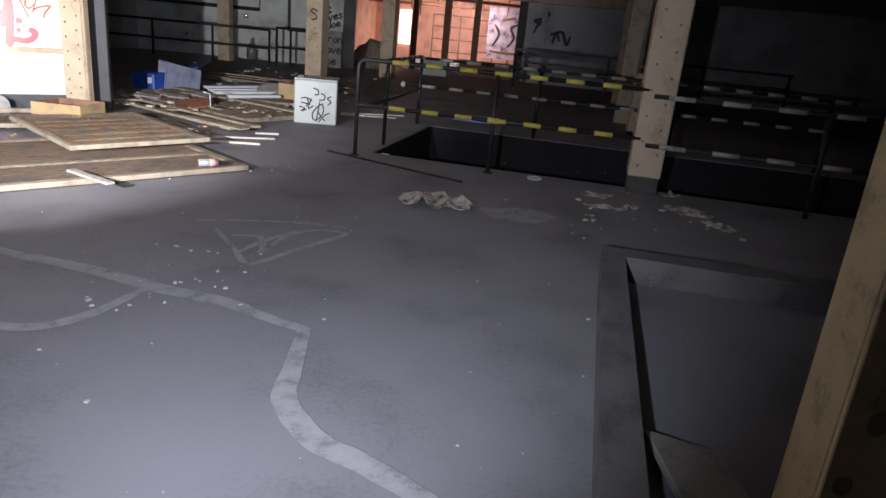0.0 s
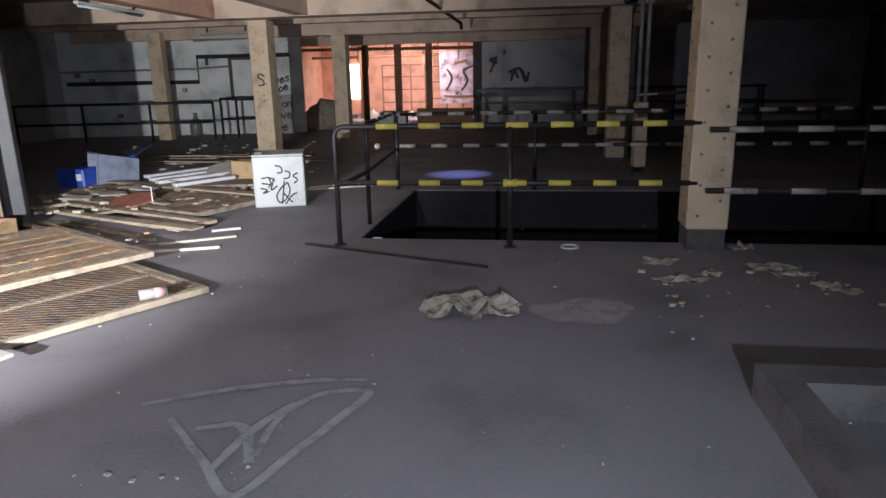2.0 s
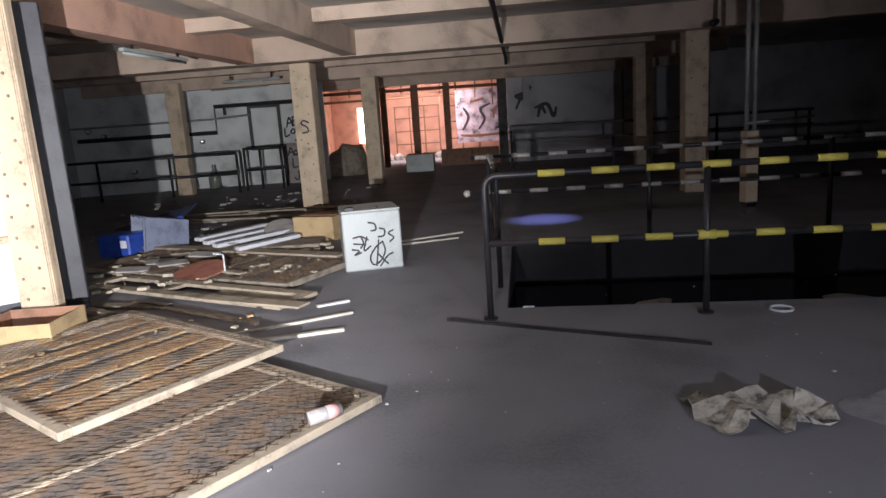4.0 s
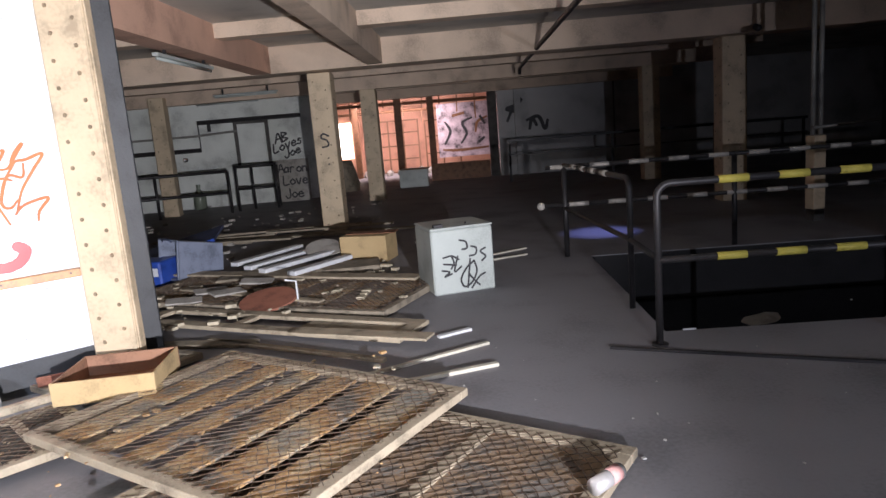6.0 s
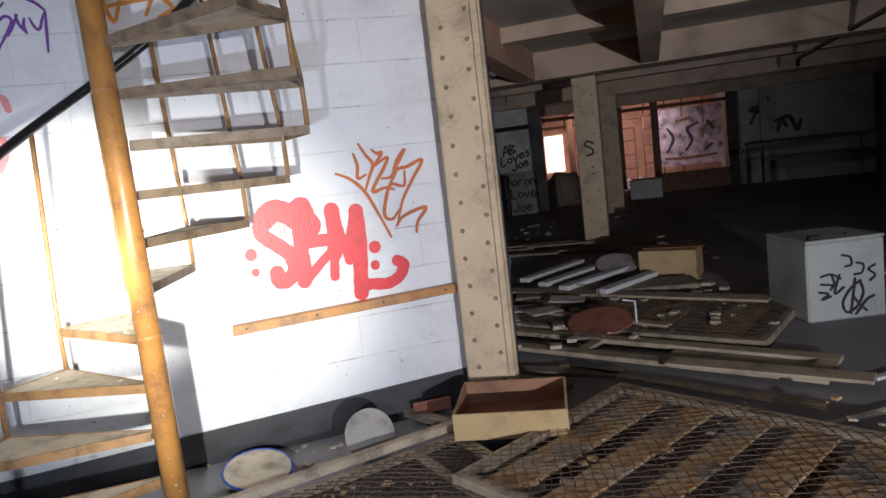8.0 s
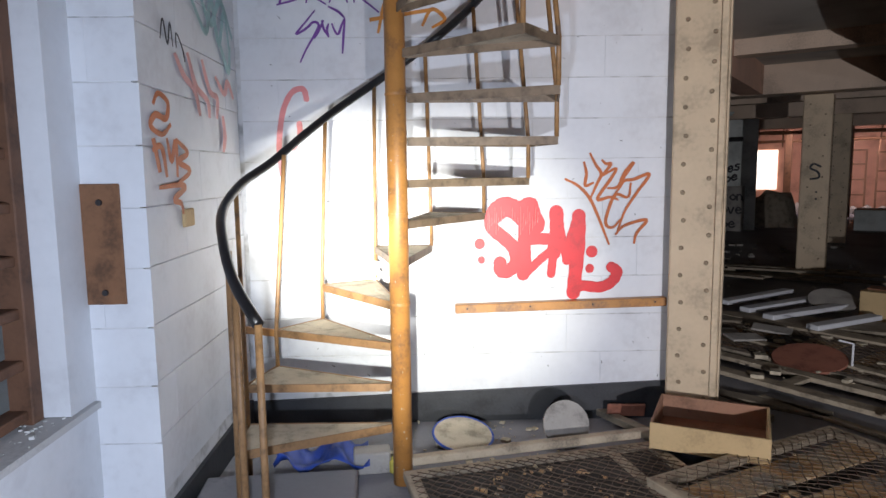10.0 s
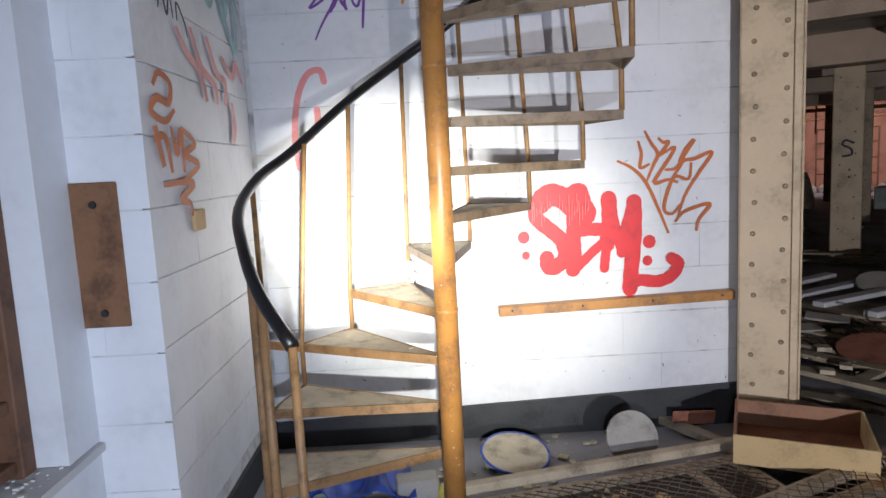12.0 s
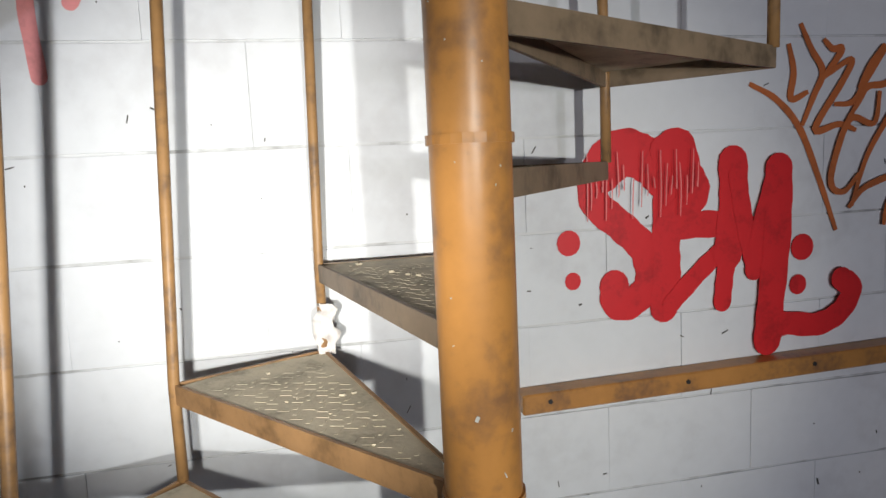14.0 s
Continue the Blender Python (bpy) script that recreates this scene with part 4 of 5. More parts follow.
# twin pipes on a block beyond the pit, with a cross bar
tw = thing("pipe_stand", pose(2.98, 11.3, 0), "two vertical pipes rising from a pale concrete block", "pipes")
part("block", box(bmesh.new(), (0.17, 0.17, 0.95), (0, 0, 0.15), bevel=0.01), CREAM, tw)
part("foot", box(bmesh.new(), (0.15, 0.15, 0.15)), OLDCONC, tw)
for x in (-0.05, 0.06):
    part("pipe", tube(bmesh.new(), [(x, 0, 1.1), (x, 0, 3.1)], 0.03, 10), STEELGREY, tw, smooth=True)
part("cross_pipe", tube(bmesh.new(), [(-0.1, -0.08, 1.2), (0.75, -0.2, 1.24)], 0.018, 8), STEELGREY, tw, smooth=True)
tagged(part("ceiling_pipe", tube(bmesh.new(), [(-0.9, 8.6, 2.72), (-0.55, 10.3, 2.72), (0.85, 17.3, 2.72), (0.86, 17.35, 2.6)], 0.035, 8), DARKSTEEL, smooth=True), "dark pipe running under the ceiling beams", "pipe", kind="structure")
tagged(part("ceiling_pipe", tube(bmesh.new(), [(3.2, 12.8, 2.66), (4.3, 14.6, 2.95)], 0.05, 8), DARKSTEEL, smooth=True), "dark pipe bending up to the ceiling", "pipe", kind="structure")


# ---- lamps under the ceiling ----
def batten_lamp(m, length, label, hang=0.06):
    ob = thing("strip_light", m, label, "strip light", "dead strip lights")
    part("body", box(bmesh.new(), (length, 0.07, 0.04), (0, 0, 0.03), bevel=0.005), CABINET, ob)
    part("tube", tube(bmesh.new(), [(-length / 2 + 0.03, 0, 0.01), (length / 2 - 0.03, 0, 0.01)], 0.018, 8), CABINET, ob, smooth=True)
    for x in (-0.35, 0.35):
        part("bracket", box(bmesh.new(), (0.03, 0.03, hang), (x * length, 0, 0.065)), DARKSTEEL, ob)
    return ob


batten_lamp(GRID @ pose(-7.12, 11.0, 2.555, 0, 0, 90), 1.6, "dead white strip light hung under a beam")
batten_lamp(pose(-5.7, 21.5, 2.7, 0, 0, -15), 1.7, "dead white strip light under the far ceiling", 0.335)
batten_lamp(pose(-5.0, 19.6, 2.72, 0, 0, -12), 1.5, "dead white strip light under the far ceiling", 0.315)

# ---- rear wall fittings ----
def pipe_run(pts, r, mat, label):
    return tagged(part("wall_pipe", tube(bmesh.new(), pts, r, 8), mat), label, "pipe", kind="structure")


Y = 22.58
pipe_run([(-10.6, Y, 1.58), (-6.7, Y, 1.58), (-6.7, Y, 2.31), (-3.95, Y, 2.33)], 0.06, DARKSTEEL, "black pipe run along the whitewashed wall")
pipe_run([(-10.8, Y, 1.93), (-6.8, Y - 0.1, 1.96), (-5.7, Y - 0.1, 2.02)], 0.03, STEELGREY, "thin grey conduit along the whitewashed wall")
pipe_run([(-6.42, Y, 2.31), (-6.42, Y, 2.06)], 0.05, DARKSTEEL, "short black pipe drop on the wall")
fr = thing("wall_frame", pose(-5.32, 22.6, 1.0), "dark timber frame round a blocked window", "window")
for a, b in (((-0.42, 0), (-0.42, 1.25)), ((0.42, 0), (0.42, 1.25))):
    part("stile", box(bmesh.new(), (0.09, 0.07, 1.3), (a[0], 0, 0)), OLDCONC, fr)
for z in (0, 1.2):
    part("rail", box(bmesh.new(), (0.75, 0.07, 0.09), (0, 0, z)), OLDCONC, fr)
for k, (x, z) in enumerate(((-10.25, 1.85), (-9.85, 1.68), (-7.15, 2.15), (-7.14, 1.35), (-9.15, 0.62), (-9.15, 0.4))):
    bl = thing("bulkhead_light", pose(x, 22.5 if k != 2 else 21.0, z), "small chrome bulkhead light catching the torch", "light fitting", "wall lights")
    bm = bmesh.new()
    bmesh.ops.create_uvsphere(bm, u_segments=14, v_segments=8, radius=0.09 if k == 0 else 0.06)
    part("globe", bm, CHROME, bl, smooth=True, m=pose(0, 0, 0, 0, 0, math.degrees(math.atan2(-2.2 - x, 20.5))) @ Matrix.Diagonal((1, 0.18, 1, 1)))
    part("base", box(bmesh.new(), (0.1, 0.14, 0.1), (0, 0.08, -0.05)), DARKSTEEL, bl)
bm = bmesh.new()
prof = [(0.13, 0), (0.165, 0.04), (0.17, 0.3), (0.15, 0.42), (0.06, 0.52), (0.045, 0.58), (0.055, 0.66), (0.05, 0.68)]
rings = [[bm.verts.new((q * math.cos(a * math.tau / 20), q * math.sin(a * math.tau / 20), z)) for a in range(20)] for q, z in prof]
for lo, hi in zip(rings, rings[1:]):
    for a in range(20):
        bm.faces.new((lo[a], lo[(a + 1) % 20], hi[(a + 1) % 20], hi[a]))
bm.faces.new(rings[0][::-1]), bm.faces.new(rings[-1])
tagged(part("carboy", bm, CARBOY, m=pose(-6.84, 22.2, 0), smooth=True), "tall grey-green glass carboy against the whitewashed wall", "bottle")
rear = pose(0, 22.62, 0)
GLYPHS = {"A": [[(0, 0), (0.35, 1), (0.7, 0)], [(0.15, 0.4), (0.55, 0.4)]], "B": [[(0, 0), (0.02, 1)], [(0, 1), (0.55, 0.8), (0.05, 0.52), (0.62, 0.25), (0, 0)]],
          "L": [[(0, 1), (0, 0), (0.55, 0.04)]], "J": [[(0.5, 1), (0.5, 0.15), (0.2, -0.05), (0, 0.2)]], "o": [[(0.3, 0.6), (0, 0.3), (0.3, 0), (0.58, 0.3), (0.3, 0.6)]],
          "v": [[(0, 0.6), (0.25, 0), (0.5, 0.62)]], "e": [[(0, 0.32), (0.5, 0.36), (0.3, 0.62), (0, 0.35), (0.2, 0), (0.55, 0.1)]],
          "s": [[(0.45, 0.55), (0.15, 0.6), (0.1, 0.4), (0.4, 0.25), (0.3, 0), (0, 0.08)]], "r": [[(0, 0.6), (0, 0)], [(0, 0.4), (0.2, 0.6), (0.4, 0.55)]],
          "a": [[(0.45, 0.5), (0.2, 0.6), (0, 0.3), (0.2, 0), (0.45, 0.2)], [(0.45, 0.6), (0.5, 0)]], "n": [[(0, 0.6), (0, 0)], [(0, 0.4), (0.25, 0.6), (0.45, 0.4), (0.48, 0)]]}


def scrawl(text, x, z, h, rise=0.0):
    """Strokes of a hand-sprayed word that starts at x, z."""
    out = []
    for c in text:
        for q in GLYPHS[c]:
            out.append([(x + h * a, z + h * b + rise * h * a) for a, b in q])
        x, z = x + 0.72 * h, z + rise * 0.72 * h
    return out


spray("graffiti_rear", scrawl("AB", -4.72, 1.6, 0.26, 0.15) + scrawl("Loves", -4.78, 1.34, 0.23, 0.3) + scrawl("Joe", -4.5, 1.18, 0.22, 0.3), 0.045, INK, rear, "black sprayed words on the whitewashed wall")
board = thing("scrawled_board", pose(-4.35, 22.2, 0.0, -8, 0, 0), "pale board with dark scrawled words leaning on the wall", "board")
part("sheet", box(bmesh.new(), (0.95, 0.03, 1.15), bevel=0.004), STONE, board)
spray("graffiti_board", scrawl("Aaron", -0.36, 0.8, 0.23) + scrawl("Love", -0.24, 0.46, 0.24) + scrawl("Joe", -0.22, 0.1, 0.24), 0.04, INK, pose(-4.35, 22.2, 0.0, -8, 0, 0) @ pose(0, -0.016, 0), "dark brown words on the leaning board")
wallr = GRID @ pose(0.2, 24.47, 0)
spray("graffiti_rear_right", [[(-2.7, 1.7), (-2.5, 2.1), (-2.2, 2.4), (-2.4, 2.2), (-2.7, 2.1), (-2.3, 1.95)], [(-2.0, 1.4), (-1.9, 1.75), (-1.75, 1.5)], [(-2.1, 1.7), (-1.7, 1.8), (-1.5, 1.4), (-1.4, 1.7)]], 0.12, INK, wallr, "black sprayed scribble on the grey rear wall", True)
block("wall_joint", (0.04, 0.02, 2.4), GRID @ pose(0.9, 24.465, 0.6), OLDCONC, "dark vertical joint strip on the rear wall", "trim")

# ---- the bright room beyond ----
ROOM = pose(-1.0, 23.5, 0, 0, 0, -8)
block("wall_room_end", (9, 0.2, 3.1), ROOM @ pose(0, 9.0, 0), ORANGEWALL, "orange panelled end wall of the far room", "wall")
block("wall_room_left", (0.2, 8.4, 3.1), ROOM @ pose(-4.6, 4.7, 0), ORANGEWALL, "orange side wall of the far room", "wall")
block("wall_room_right", (0.2, 7.6, 3.1), ROOM @ pose(3.6, 5.1, 0), DIM, "grey side wall of the far room", "wall")
wb = part("bright_window", box(bmesh.new(), (0.75, 0.05, 1.5)), DAYGLOW, m=ROOM @ pose(-2.95, 8.86, 0.75))
tagged(wb, "bright daylight window in the orange wall", "window", kind="structure")
sky = bpy.data.lights.new("window_daylight", "AREA")
sky.energy, sky.size, sky.color = 380, 3.4, (1.0, 0.79, 0.82)
so = new("window_daylight", sky)
so.matrix_world = ROOM @ look((-0.4, 6.2, 3.02), (-0.2, 8.6, 0.4))
def lattice(m, w, h, nx, nz, label):
    ob = thing("timber_screen", m, label, "screen", "screens in the far room")
    for i in range(nx + 1):
        part("upright", box(bmesh.new(), (0.06, 0.05, h), (i * w / nx, 0, 0)), BROWN, ob)
    for j in range(nz + 1):
        for i in range(nx):
            part("rail", box(bmesh.new(), (w / nx - 0.062, 0.045, 0.05), ((i + 0.5) * w / nx, 0, min(j * h / nz, h - 0.05))), BROWN, ob)
    return ob


lattice(ROOM @ pose(-1.6, 8.2, 0.0), 1.9, 2.2, 3, 4, "brown timber screen before the orange wall")
lattice(ROOM @ pose(0.6, 7.6, 0.0), 1.4, 2.1, 2, 3, "brown timber screen before the orange wall")
for x, y, w in ((-2.1, 6.3, 0.22), (-0.35, 4.6, 0.26), (0.85, 4.6, 0.24), (-1.25, 2.6, 0.2)):
    tagged(part("post_or_shade", box(bmesh.new(), (w, w, 2.9), bevel=0.01), BROWN, m=ROOM @ pose(x, y, 0)), "dark brown post in the far room", "post")
mu = thing("pale_mural", ROOM @ pose(2.2, 6.6, 0.55), "faded grey-purple mural panel with dark shapes", "panel")
part("sheet", box(bmesh.new(), (2.2, 0.06, 2.1)), MURAL, mu)
for mat_, strokes in ((INK, [[(-0.85, 0.5), (-0.6, 1.0), (-0.8, 1.4)], [(-0.2, 0.5), (0.05, 0.9), (-0.1, 1.3), (0.3, 1.5)], [(0.5, 0.5), (0.75, 0.7)], [(0.8, 1.2), (0.6, 1.55)]]),
                      (BROWN, [[(0.4, 0.9), (0.5, 1.3), (0.9, 1.5)], [(-0.95, 0.3), (-0.3, 0.25), (0.9, 0.3)], [(-0.5, 1.6), (0.0, 1.7)]])):
    spray("graffiti_mural", strokes, 0.11, mat_, ROOM @ pose(2.2, 6.565, 0.55), "dark painted shapes on the pale panel", True)
for k in range(10):
    bm = bmesh.new()
    bmesh.ops.create_icosphere(bm, subdivisions=1, radius=0.16 + 0.1 * random.random())
    for v in bm.verts:
        v.co *= 0.8 + 0.4 * random.random()
    tagged(part("rubble_block", bm, STONE, m=ROOM @ pose(-2.6 + 0.42 * k, 6.6 + 0.8 * math.sin(k * 3.1), 0.08)), "pale broken plaster lump on the far floor", "rubble", "rubble in the far room")
fb = thing("white_crate", pose(-0.85, 23.35, 0, 0, 0, -10), "white box lying far down the hall", "box")
part("body", box(bmesh.new(), (0.85, 0.5, 0.52), bevel=0.01), CABINET, fb)
part("flap", box(bmesh.new(), (0.85, 0.5, 0.03), (0.05, 0, 0.52)), BROWN, fb)
mound = bmesh.new()
bmesh.ops.create_icosphere(mound, subdivisions=3, radius=0.75)
for v in mound.verts:
    v.co = Vector((v.co.x, v.co.y * 0.8, max(0, v.co.z * 1.25))) * (1 + 0.3 * noise.noise(v.co * 2.2))
tagged(part("rubble_mound", mound, OLDWOOD, m=pose(-3.1, 24.2, 0), smooth=True), "dark heap of rubble beside the far opening", "rubble")
block("door_leaf", (0.3, 0.12, 3.1), GRID @ pose(-2.95, 24.7, 0), OLDCONC, "dark jamb of the opening to the far room", "jamb")

slabs("low_wall", [(-5.05, -3.12, 24.45, 24.62)], 0, 0.55, BROWN, GRID, "low dark brown wall across the far opening", "wall")

# ---- kerb at the start ----
slabs("kerb", [(0.2, 0.35, -3.7, 4.25), (0.2, 6.0, 4.25, 4.44)], 0, 0.17, KERB, GRID, "low grey concrete kerb round a sunken bay", "kerb")
sl = part("loose_slab", box(bmesh.new(), (0.32, 0.62, 0.03), bevel=0.006), STONE, m=GRID @ pose(0.6, 2.05, 0.02, 0, 14, 14))
tagged(sl, "thin grey slab propped inside the kerb", "slab")

# ---- marks on the floor ----
def floor_mark(strokes, width, label, mat=None):
    return spray("floor_mark", [[(x, -y) for x, y in q] for q in strokes], width, mat or CHALK, pose(0, 0, 0, -90), label, True, "floor mark")


floor_mark([[(-3.4, -3.8), (-2.57, -3.56), (-1.99, -3.42), (-1.51, -3.25), (-1.11, -3.15), (-0.93, -3.05), (-0.62, -2.91)],
            [(-0.64, -2.92), (-0.6, -2.52), (-0.57, -2.28), (-0.4, -2.04), (-0.21, -1.93), (0.03, -1.76), (0.3, -1.5)]], 0.11, "faded white painted curve on the concrete floor")
floor_mark([[(-2.6, -2.8), (-1.96, -2.66), (-1.7, -2.8), (-1.55, -3.25)]], 0.08, "faded white painted line on the concrete floor")
floor_mark([[(-1.6, -4.36), (-1.35, -4.0), (-1.17, -3.74), (-1.0, -4.0), (-0.85, -4.25), (-0.71, -4.53), (-0.95, -4.52), (-1.1, -4.3), (-1.14, -4.0)], [(-1.45, -4.25), (-1.25, -4.25), (-1.15, -3.95)], [(-1.78, -4.5), (-1.4, -4.62), (-1.0, -4.68), (-0.72, -4.66)], [(-1.3, -3.9), (-1.2, -4.2), (-1.05, -4.45)]], 0.05, "white chalk triangle on the concrete floor")
bm = bmesh.new()
vs = [bm.verts.new((0.33 * math.cos(a) * (1 + 0.12 * math.sin(3 * a)), 0.24 * math.sin(a) * (1 + 0.1 * math.cos(5 * a)), 0)) for a in (i * math.tau / 40 for i in range(40))]
bm.faces.new(vs)
tagged(part("dust_patch", bm, PALEDUST, m=pose(0.62, 5.55, 0.003)), "pale oval patch of dust on the floor", "stain", kind="structure")

# crumpled newspaper, drink can, ring, chips
bm = bmesh.new()
bmesh.ops.create_grid(bm, x_segments=11, y_segments=7, size=0.5)
for v in bm.verts:
    f1 = noise.noise(Vector((v.co.x * 5, v.co.y * 4, 0.3)))
    f2 = noise.noise(Vector((v.co.x * 3 + 4, v.co.y * 6, 1.7)))
    lift = max(0.0, 0.02 + 0.1 * f1) + 0.03 * abs(f2)
    v.co = Vector((v.co.x * 0.62 + 0.09 * f2, v.co.y * (0.34 - 0.2 * v.co.x) + 0.09 * f1 - 0.04 * v.co.x, 0.004 + lift))
bmesh.ops.triangulate(bm, faces=bm.faces)
pp = part("newspaper", bm, PAPER, m=pose(-0.1, 5.66, 0.0, 0, 0, -6))
pp.modifiers.new("s", "SOLIDIFY").thickness = 0.002
tagged(pp, "crumpled dirty newspaper lying on the floor", "paper")
can = thing("drink_can", pose(-2.22, 5.9, 0.117, 0, 90, 32), "dented pale drink can lying on a mesh panel", "can")
part("body", tube(bmesh.new(), [(0, 0, -0.085), (0, 0, 0.085)], 0.034, 16), CANMETAL, can, smooth=True)
part("band", tube(bmesh.new(), [(0, 0, 0.01), (0, 0, 0.07)], 0.0348, 16), FADED, can, "reddish printed band", smooth=True)
part("rim", tube(bmesh.new(), [(0, 0, 0.085), (0, 0, 0.095)], 0.028, 16), CHROME, can, smooth=True)
rg = part("plastic_ring", tube(bmesh.new(), [at(0.075, k * math.tau / 24, 0.01) for k in range(25)], 0.009, 6), WHITE, m=pose(0.93, 7.18, 0))
tagged(rg, "small white plastic ring on the floor", "ring")
tagged(part("white_tag", box(bmesh.new(), (0.09, 0.01, 0.11)), WHITE, m=GRID @ pose(-2.33, 7.46, -0.1, -10, 0, 0)), "small white tag on the edge of the pit", "tag")


def chips(name, n, area, size, mat, label, z=0.0):
    bm = bmesh.new()
    for i in range(n):
        x, y = random.uniform(area[0], area[1]), random.uniform(area[2], area[3])
        s = size * (0.3 + random.random() ** 3 * 2)
        box(bm, (s, s * random.uniform(0.4, 1.2), s * 0.35), (x, y, z + random.uniform(0, 0.004)), random.random() * 360)
    return tagged(part(name, bm, mat), label, "debris", kind="stuff")


chips("floor_chips", 260, (-3.0, 2.0, 1.0, 8.0), 0.008, CHIP, "scattered white plaster chips on the floor")
chips("floor_chips", 60, (-1.9, -1.0, 2.9, 4.0), 0.012, CHIP, "scattered white plaster chips on the floor")
chips("floor_chips", 50, (1.2, 2.6, 5.3, 6.4), 0.022, DUST, "scattered rubble crumbs on the floor")
chips("wall_foot_crumbs", 160, (-6.4, -4.9, 7.2, 8.0), 0.02, DUST, "crumbs of plaster and dust at the wall's foot")
chips("panel_rubbish", 260, (-5.1, -2.6, 9.3, 11.6), 0.04, DUST, "rubbish and crumbs on the timber frames", 0.06)
chips("panel_rubbish", 160, (-4.7, -2.9, 6.2, 7.9), 0.02, ROT, "rotten wood crumbs on the mesh panel", 0.115)
chips("panel_rubbish", 110, (-5.7, -4.95, 6.85, 7.3), 0.016, ROT, "dusty rubbish under the torn chicken wire", 0.064)
chips("far_rubbish", 200, (-7.5, -2.0, 12.5, 19.5), 0.06, STONE, "scattered rubbish on the far floor")

# torn pale scraps before the column at the pit
for x, y, l_, w_, r_ in ((1.51, 6.61, 0.30, 0.14, 10), (1.49, 6.11, 0.34, 0.10, -12), (1.76, 6.21, 0.16, 0.08, 5), (2.31, 6.31, 0.36, 0.16, -25), (2.37, 6.14, 0.30, 0.08, -15), (2.47, 5.79, 0.30, 0.10, -50), (2.38, 6.95, 0.20, 0.10, 0)):
    bm = bmesh.new()
    bmesh.ops.create_grid(bm, x_segments=12, y_segments=6, size=0.5)
    for v in bm.verts:
        f = noise.noise(Vector((v.co.x * 4 + x * 9, v.co.y * 4, y)))
        g = noise.noise(Vector((v.co.x * 7, v.co.y * 7 + x * 5, 2.0)))
        v.co = Vector((v.co.x * l_ * (1 + 0.4 * f), v.co.y * w_ * (1 + 0.8 * g) + 0.05 * f, 0.003 + 0.05 * max(0.0, f + 0.25) * (1 - abs(v.co.x))))
    sc = part("torn_scrap", bm, PAPER, m=pose(x, y, 0, 0, 0, r_))
    sc.modifiers.new("s", "SOLIDIFY").thickness = 0.003
    tagged(sc, "torn pale wallpaper scrap lying on the dusty floor", "scrap", "scraps on the floor")

# rubbish round the far panels
disc("round_board", pose(-3.9, 9.85, 0.1, 11, 0, -20), 0.27, TERRA, "round red-brown board lying among rubbish")
disc("round_board", pose(-3.4, 12.15, 0.17, 20, 0, 0), 0.24, STONE, "round yellowish board tipped up behind battens")
for k, (x, y, r) in enumerate(((-4.55, 10.6, 20), (-4.35, 10.35, 35), (-4.75, 10.25, 10), (-4.1, 10.75, -10))):
    tagged(part("broken_tile", box(bmesh.new(), (0.34, 0.16, 0.02), bevel=0.003), STONE, m=pose(x, y, 0.085 + 0.02 * (k % 2), 8, 4, r)), "broken pale tile on a timber frame", "tile", "broken tiles")
hook = tagged(part("bent_rod", tube(bmesh.new(), [(0, 0, 0), (0, 0, 0.22), (-0.1, 0, 0.24)], 0.009, 6), WHITE, m=pose(-3.62, 9.75, 0.05)), "bent white metal rod standing among rubbish", "rod")
cb = thing("cardboard_box", pose(-2.83, 11.95, 0, 0, 0, -25), "brown cardboard box with torn flaps", "box")
part("body", box(bmesh.new(), (0.62, 0.4, 0.33), bevel=0.006), CARD, cb)
part("flap", box(bmesh.new(), (0.64, 0.22, 0.012), (0.03, 0.08, 0.33), 4), BROWNCARD, cb)
cr = thing("blue_crate", pose(-5.45, 11.85, 0, 0, 0, -20), "blue plastic crate with a white label", "crate")
part("body", box(bmesh.new(), (0.5, 0.4, 0.3), bevel=0.02), BLUE, cr)
part("label", box(bmesh.new(), (0.1, 0.004, 0.1), (0.17, -0.203, 0.13)), WHITE, cr)
bu = thing("plastic_tub", pose(-4.98, 12.0, 0.25, 0, 0, 38), "grey-blue plastic tub tipped on its side", "tub")
bm = bmesh.new()


def square(half, x, k=0):
    return [bm.verts.new((x, a * half, b * half)) for a, b in ((-1, -1), (1, -1), (1, 1), (-1, 1))]


tub = [square(0.17, 0.3), square(0.235, -0.3), square(0.25, -0.31), square(0.25, -0.33), square(0.225, -0.33), square(0.16, 0.285)]
for lo, hi in zip(tub, tub[1:]):
    for a in range(4):
        bm.faces.new((lo[a], lo[(a + 1) % 4], hi[(a + 1) % 4], hi[a]))
bm.faces.new(tub[0][::-1]), bm.faces.new(tub[-1])
bmesh.ops.recalc_face_normals(bm, faces=bm.faces)
bmesh.ops.bevel(bm, geom=list(bm.edges), offset=0.006, segments=1, affect="EDGES")
part("body", bm, BINBLUE, bu, m=pose(0, 0, 0, 0, 6, 0))
part("handle", tube(bmesh.new(), [(-0.33, -0.12, 0.22), (-0.36, -0.08, 0.25), (-0.36, 0.08, 0.25), (-0.33, 0.12, 0.22)], 0.01, 8), DARKBLUE, bu, "dark blue carrying handle", smooth=True, m=pose(0, 0, 0, 0, 6, 0))
tb = thing("blue_board", pose(-5.35, 12.6, 0.3, 12, -14, -8), "tilted dark blue board resting on a crate and bin", "board")
part("sheet", box(bmesh.new(), (1.3, 0.55, 0.03), bevel=0.004), DARKBLUE, tb)
part("edge", box(bmesh.new(), (1.3, 0.03, 0.05), (0, -0.29, -0.01)), BLUE, tb)

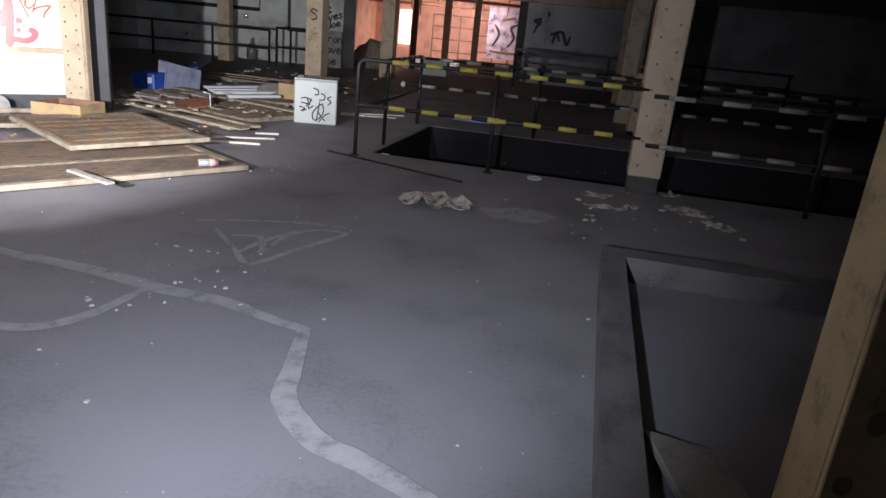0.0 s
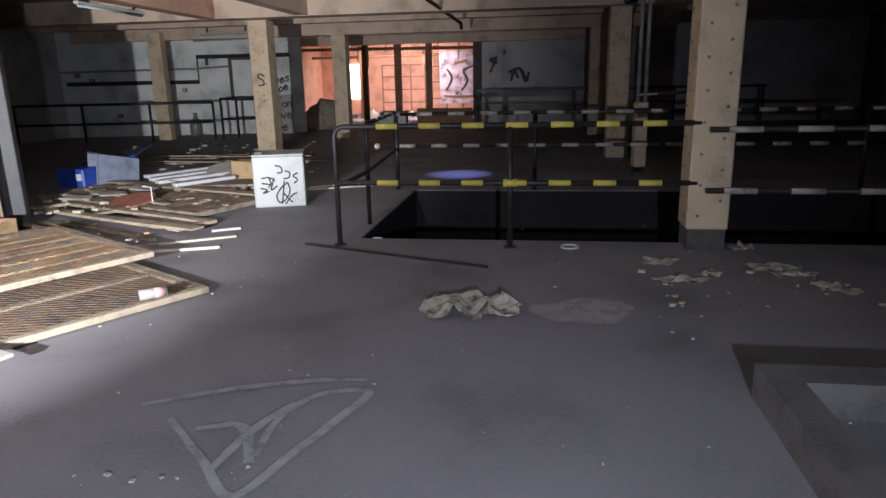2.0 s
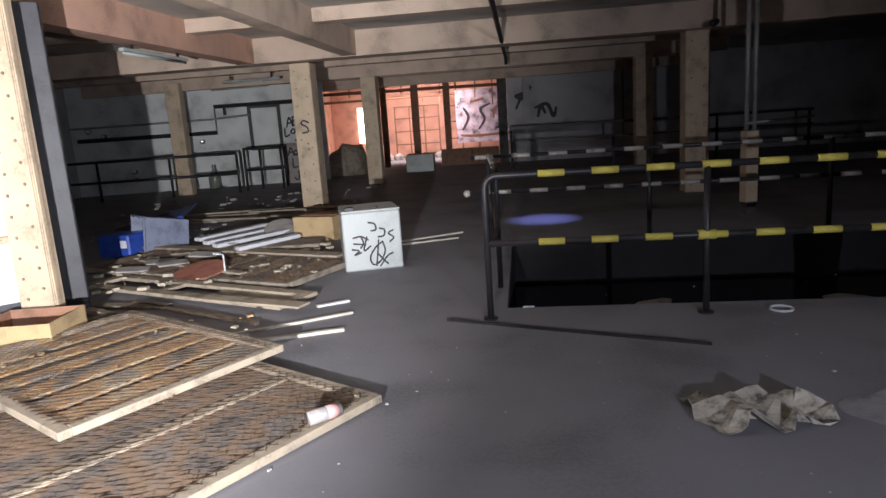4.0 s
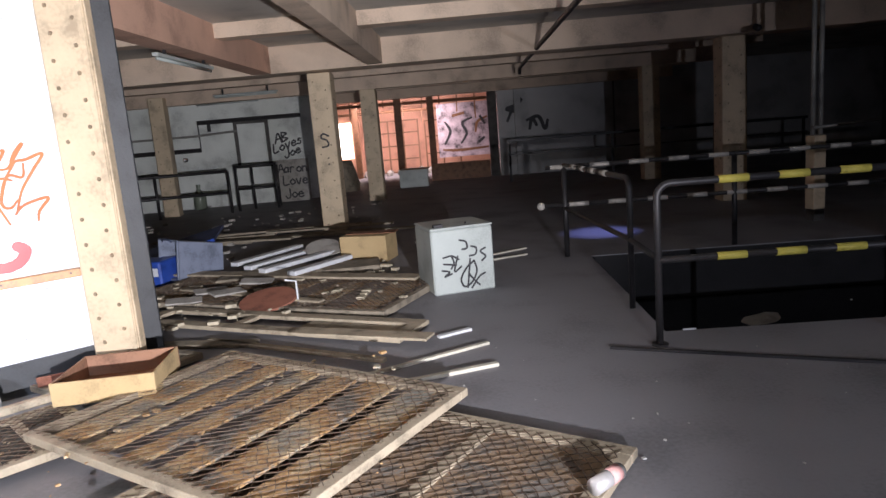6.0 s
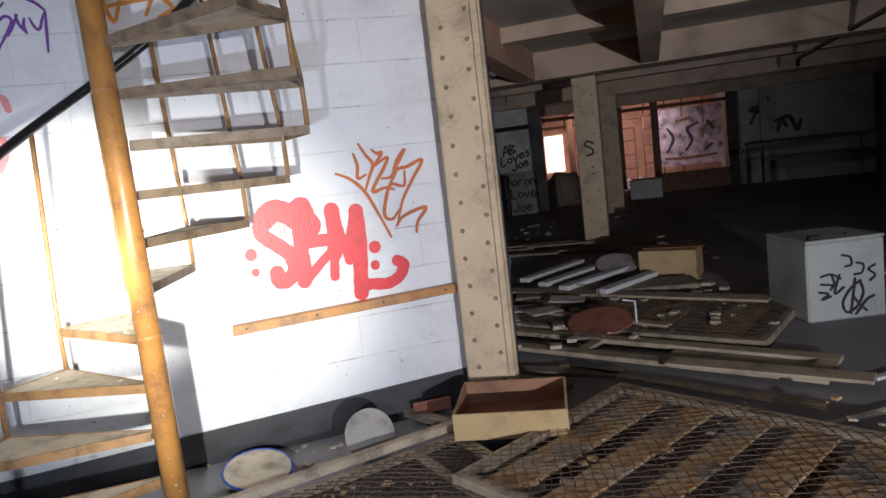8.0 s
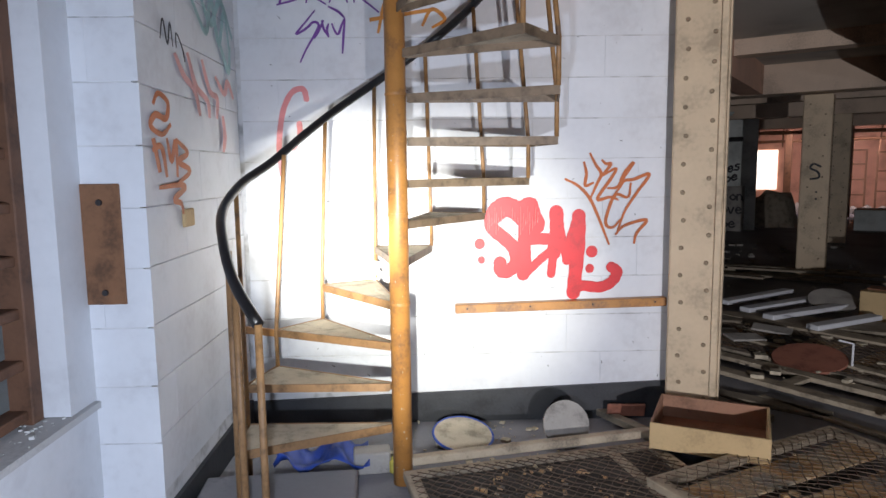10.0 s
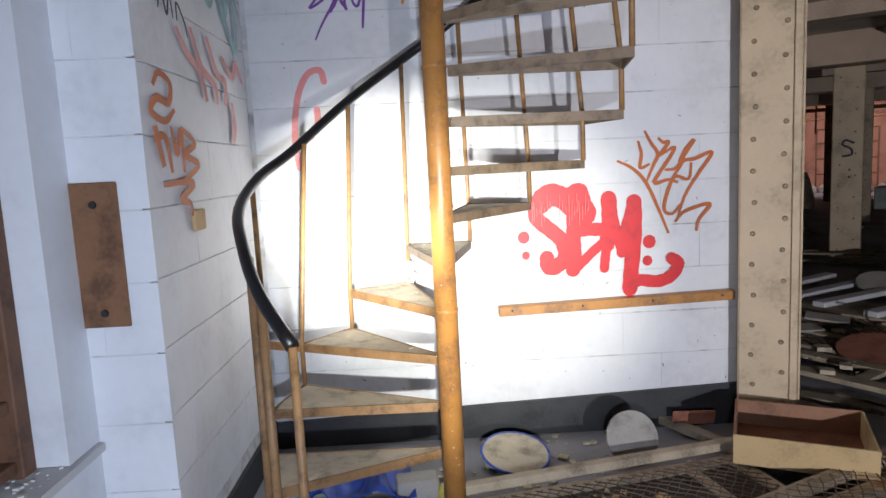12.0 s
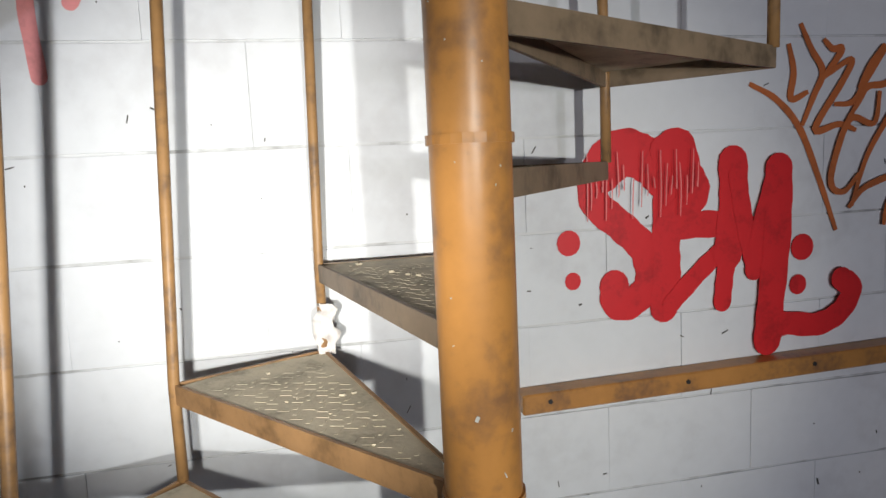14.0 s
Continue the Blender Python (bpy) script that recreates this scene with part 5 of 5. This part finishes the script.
# debris in the pit
for k in range(8):
    bm = bmesh.new()
    bmesh.ops.create_icosphere(bm, subdivisions=2, radius=0.18 + 0.16 * random.random())
    for v in bm.verts:
        v.co = Vector((v.co.x * 1.5, v.co.y, v.co.z * 0.45)) * (0.85 + 0.4 * noise.noise(v.co * 3 + Vector((k, 0, 0))))
    tagged(part("rubble_lump", bm, STONE, m=GRID @ pose(-1.6 + 0.62 * k, 8.9 + 0.5 * math.sin(k * 2.1), -0.6, 0, 0, 40 * k)), "grey rubble lump rising from the pit's water", "rubble", "rubble in the pit")

# pipes and torn laths under the far room's ceiling
for k in range(9):
    x = -3.0 + 0.7 * k
    tagged(part("hanging_lath", box(bmesh.new(), (0.05, 0.03, 0.5 + 0.3 * (k % 3))), BROWN, m=ROOM @ pose(x, 5.6 + 0.9 * math.sin(k * 1.9), 3.1 - (0.5 + 0.3 * (k % 3)), 4 * (k % 2), 0, 20 * k)), "torn brown lath hanging from the far ceiling", "lath", "torn ceiling laths")
tagged(part("ceiling_pipe", tube(bmesh.new(), [(-4.4, 5.0, 2.75), (3.4, 5.2, 2.7)], 0.06, 8), BROWN, m=ROOM), "brown pipe across the far room", "pipe", kind="structure")
tagged(part("ceiling_pipe", tube(bmesh.new(), [(-4.4, 7.0, 2.5), (3.4, 7.0, 2.55)], 0.05, 8), BROWN, m=ROOM), "brown pipe across the far room", "pipe", kind="structure")

# plaster crumbs on the window sill
bm = bmesh.new()
for i in range(110):
    q = 0.004 + 0.022 * random.random() ** 3
    box(bm, (q, q * random.uniform(0.5, 1.5), q * 0.5), (random.uniform(-2.72, -2.52), -1.5 - 1.8 * random.random() ** 2, 0.69), random.random() * 360)
tagged(part("sill_crumbs", bm, CHIP, m=STAIR), "plaster crumbs on the dusty window sill", "debris", kind="stuff")
tagged(part("yellow_sponge", box(bmesh.new(), (0.1, 0.07, 0.08), bevel=0.012), YELLOW, m=pose(-6.2, 7.08, 0.0, 0, 0, 20)), "torn yellow sponge beside the stair pole", "sponge")
tagged(part("leaning_shard", box(bmesh.new(), (0.05, 0.3, 0.015), bevel=0.004), OLDWOOD, m=pose(-6.75, 6.35, 0.01, 0, 8, 30)), "dark splinter of wood on the pad", "splinter")

# scuffs on the stair's wall
bm = bmesh.new()
for i in range(110):
    w, h = 0.002 + 0.02 * random.random() ** 2, random.uniform(0.0015, 0.005)
    if random.random() < 0.4:
        w, h = h, w
    box(bm, (w, 0.002, h), m=pose(random.uniform(-2.2, 0.4), -0.003, 0.27 + 2.3 * random.random() ** 1.7, 0, random.uniform(-40, 40), 0))
tagged(part("wall_scuffs", bm, OLDCONC, m=STAIR), "small dark scuffs and chips on the white wall", "scuff", kind="stuff")

# ---- blocks of the white walls ----
def block_mesh(w, h, d=0.012):
    bm = bmesh.new()
    box(bm, (w, d, h), (0, 0, 0))
    front = [e for e in bm.edges if all(v.co.y < 0 for v in e.verts)]
    bmesh.ops.bevel(bm, geom=front, offset=0.0007, segments=1, affect="EDGES")
    return mesh_of("block", bm, WHITE)


def courses(wall, m, width, height, bw, bh, name, z0=0.0, joint=0.002):
    """Blocks in stretcher bond over a wall's face: x along it, -y out of it."""
    whole, half = block_mesh(bw - 0.0004, bh - joint), block_mesh(bw / 2 - 0.0004, bh - joint)
    inv = wall.matrix_basis.inverted()
    for j in range(int((height - z0) / bh)):
        x, odd = 0.0, j % 2
        first = True
        while x < width - 0.02:
            me, w = (half, bw / 2) if (odd and first) or x + bw > width + 0.01 else (whole, bw)
            if x + w > width + 0.01:
                break
            b = new(name, me)
            b.parent = wall
            b.matrix_basis = inv @ m @ pose(x + w / 2, random.uniform(-0.0012, 0.0012), z0 + j * bh, random.uniform(-0.35, 0.1), random.uniform(-0.25, 0.25), 0)
            x, first = x + w, False


courses(wall_stair, STAIR @ pose(-2.26, 0.005, 0), 2.7, 3.1, 0.45, 0.25, "block", 0.2, 0.007)
courses(wall_side, STAIR @ pose(-2.288, -1.46, 0, 0, 0, 90), 1.44, 3.1, 0.48, 0.25, "block", 0.25, 0.006)
courses(wall_side, STAIR @ pose(-2.86, -1.458, 0), 0.6, 3.1, 0.4, 0.25, "block", 0.0, 0.006)
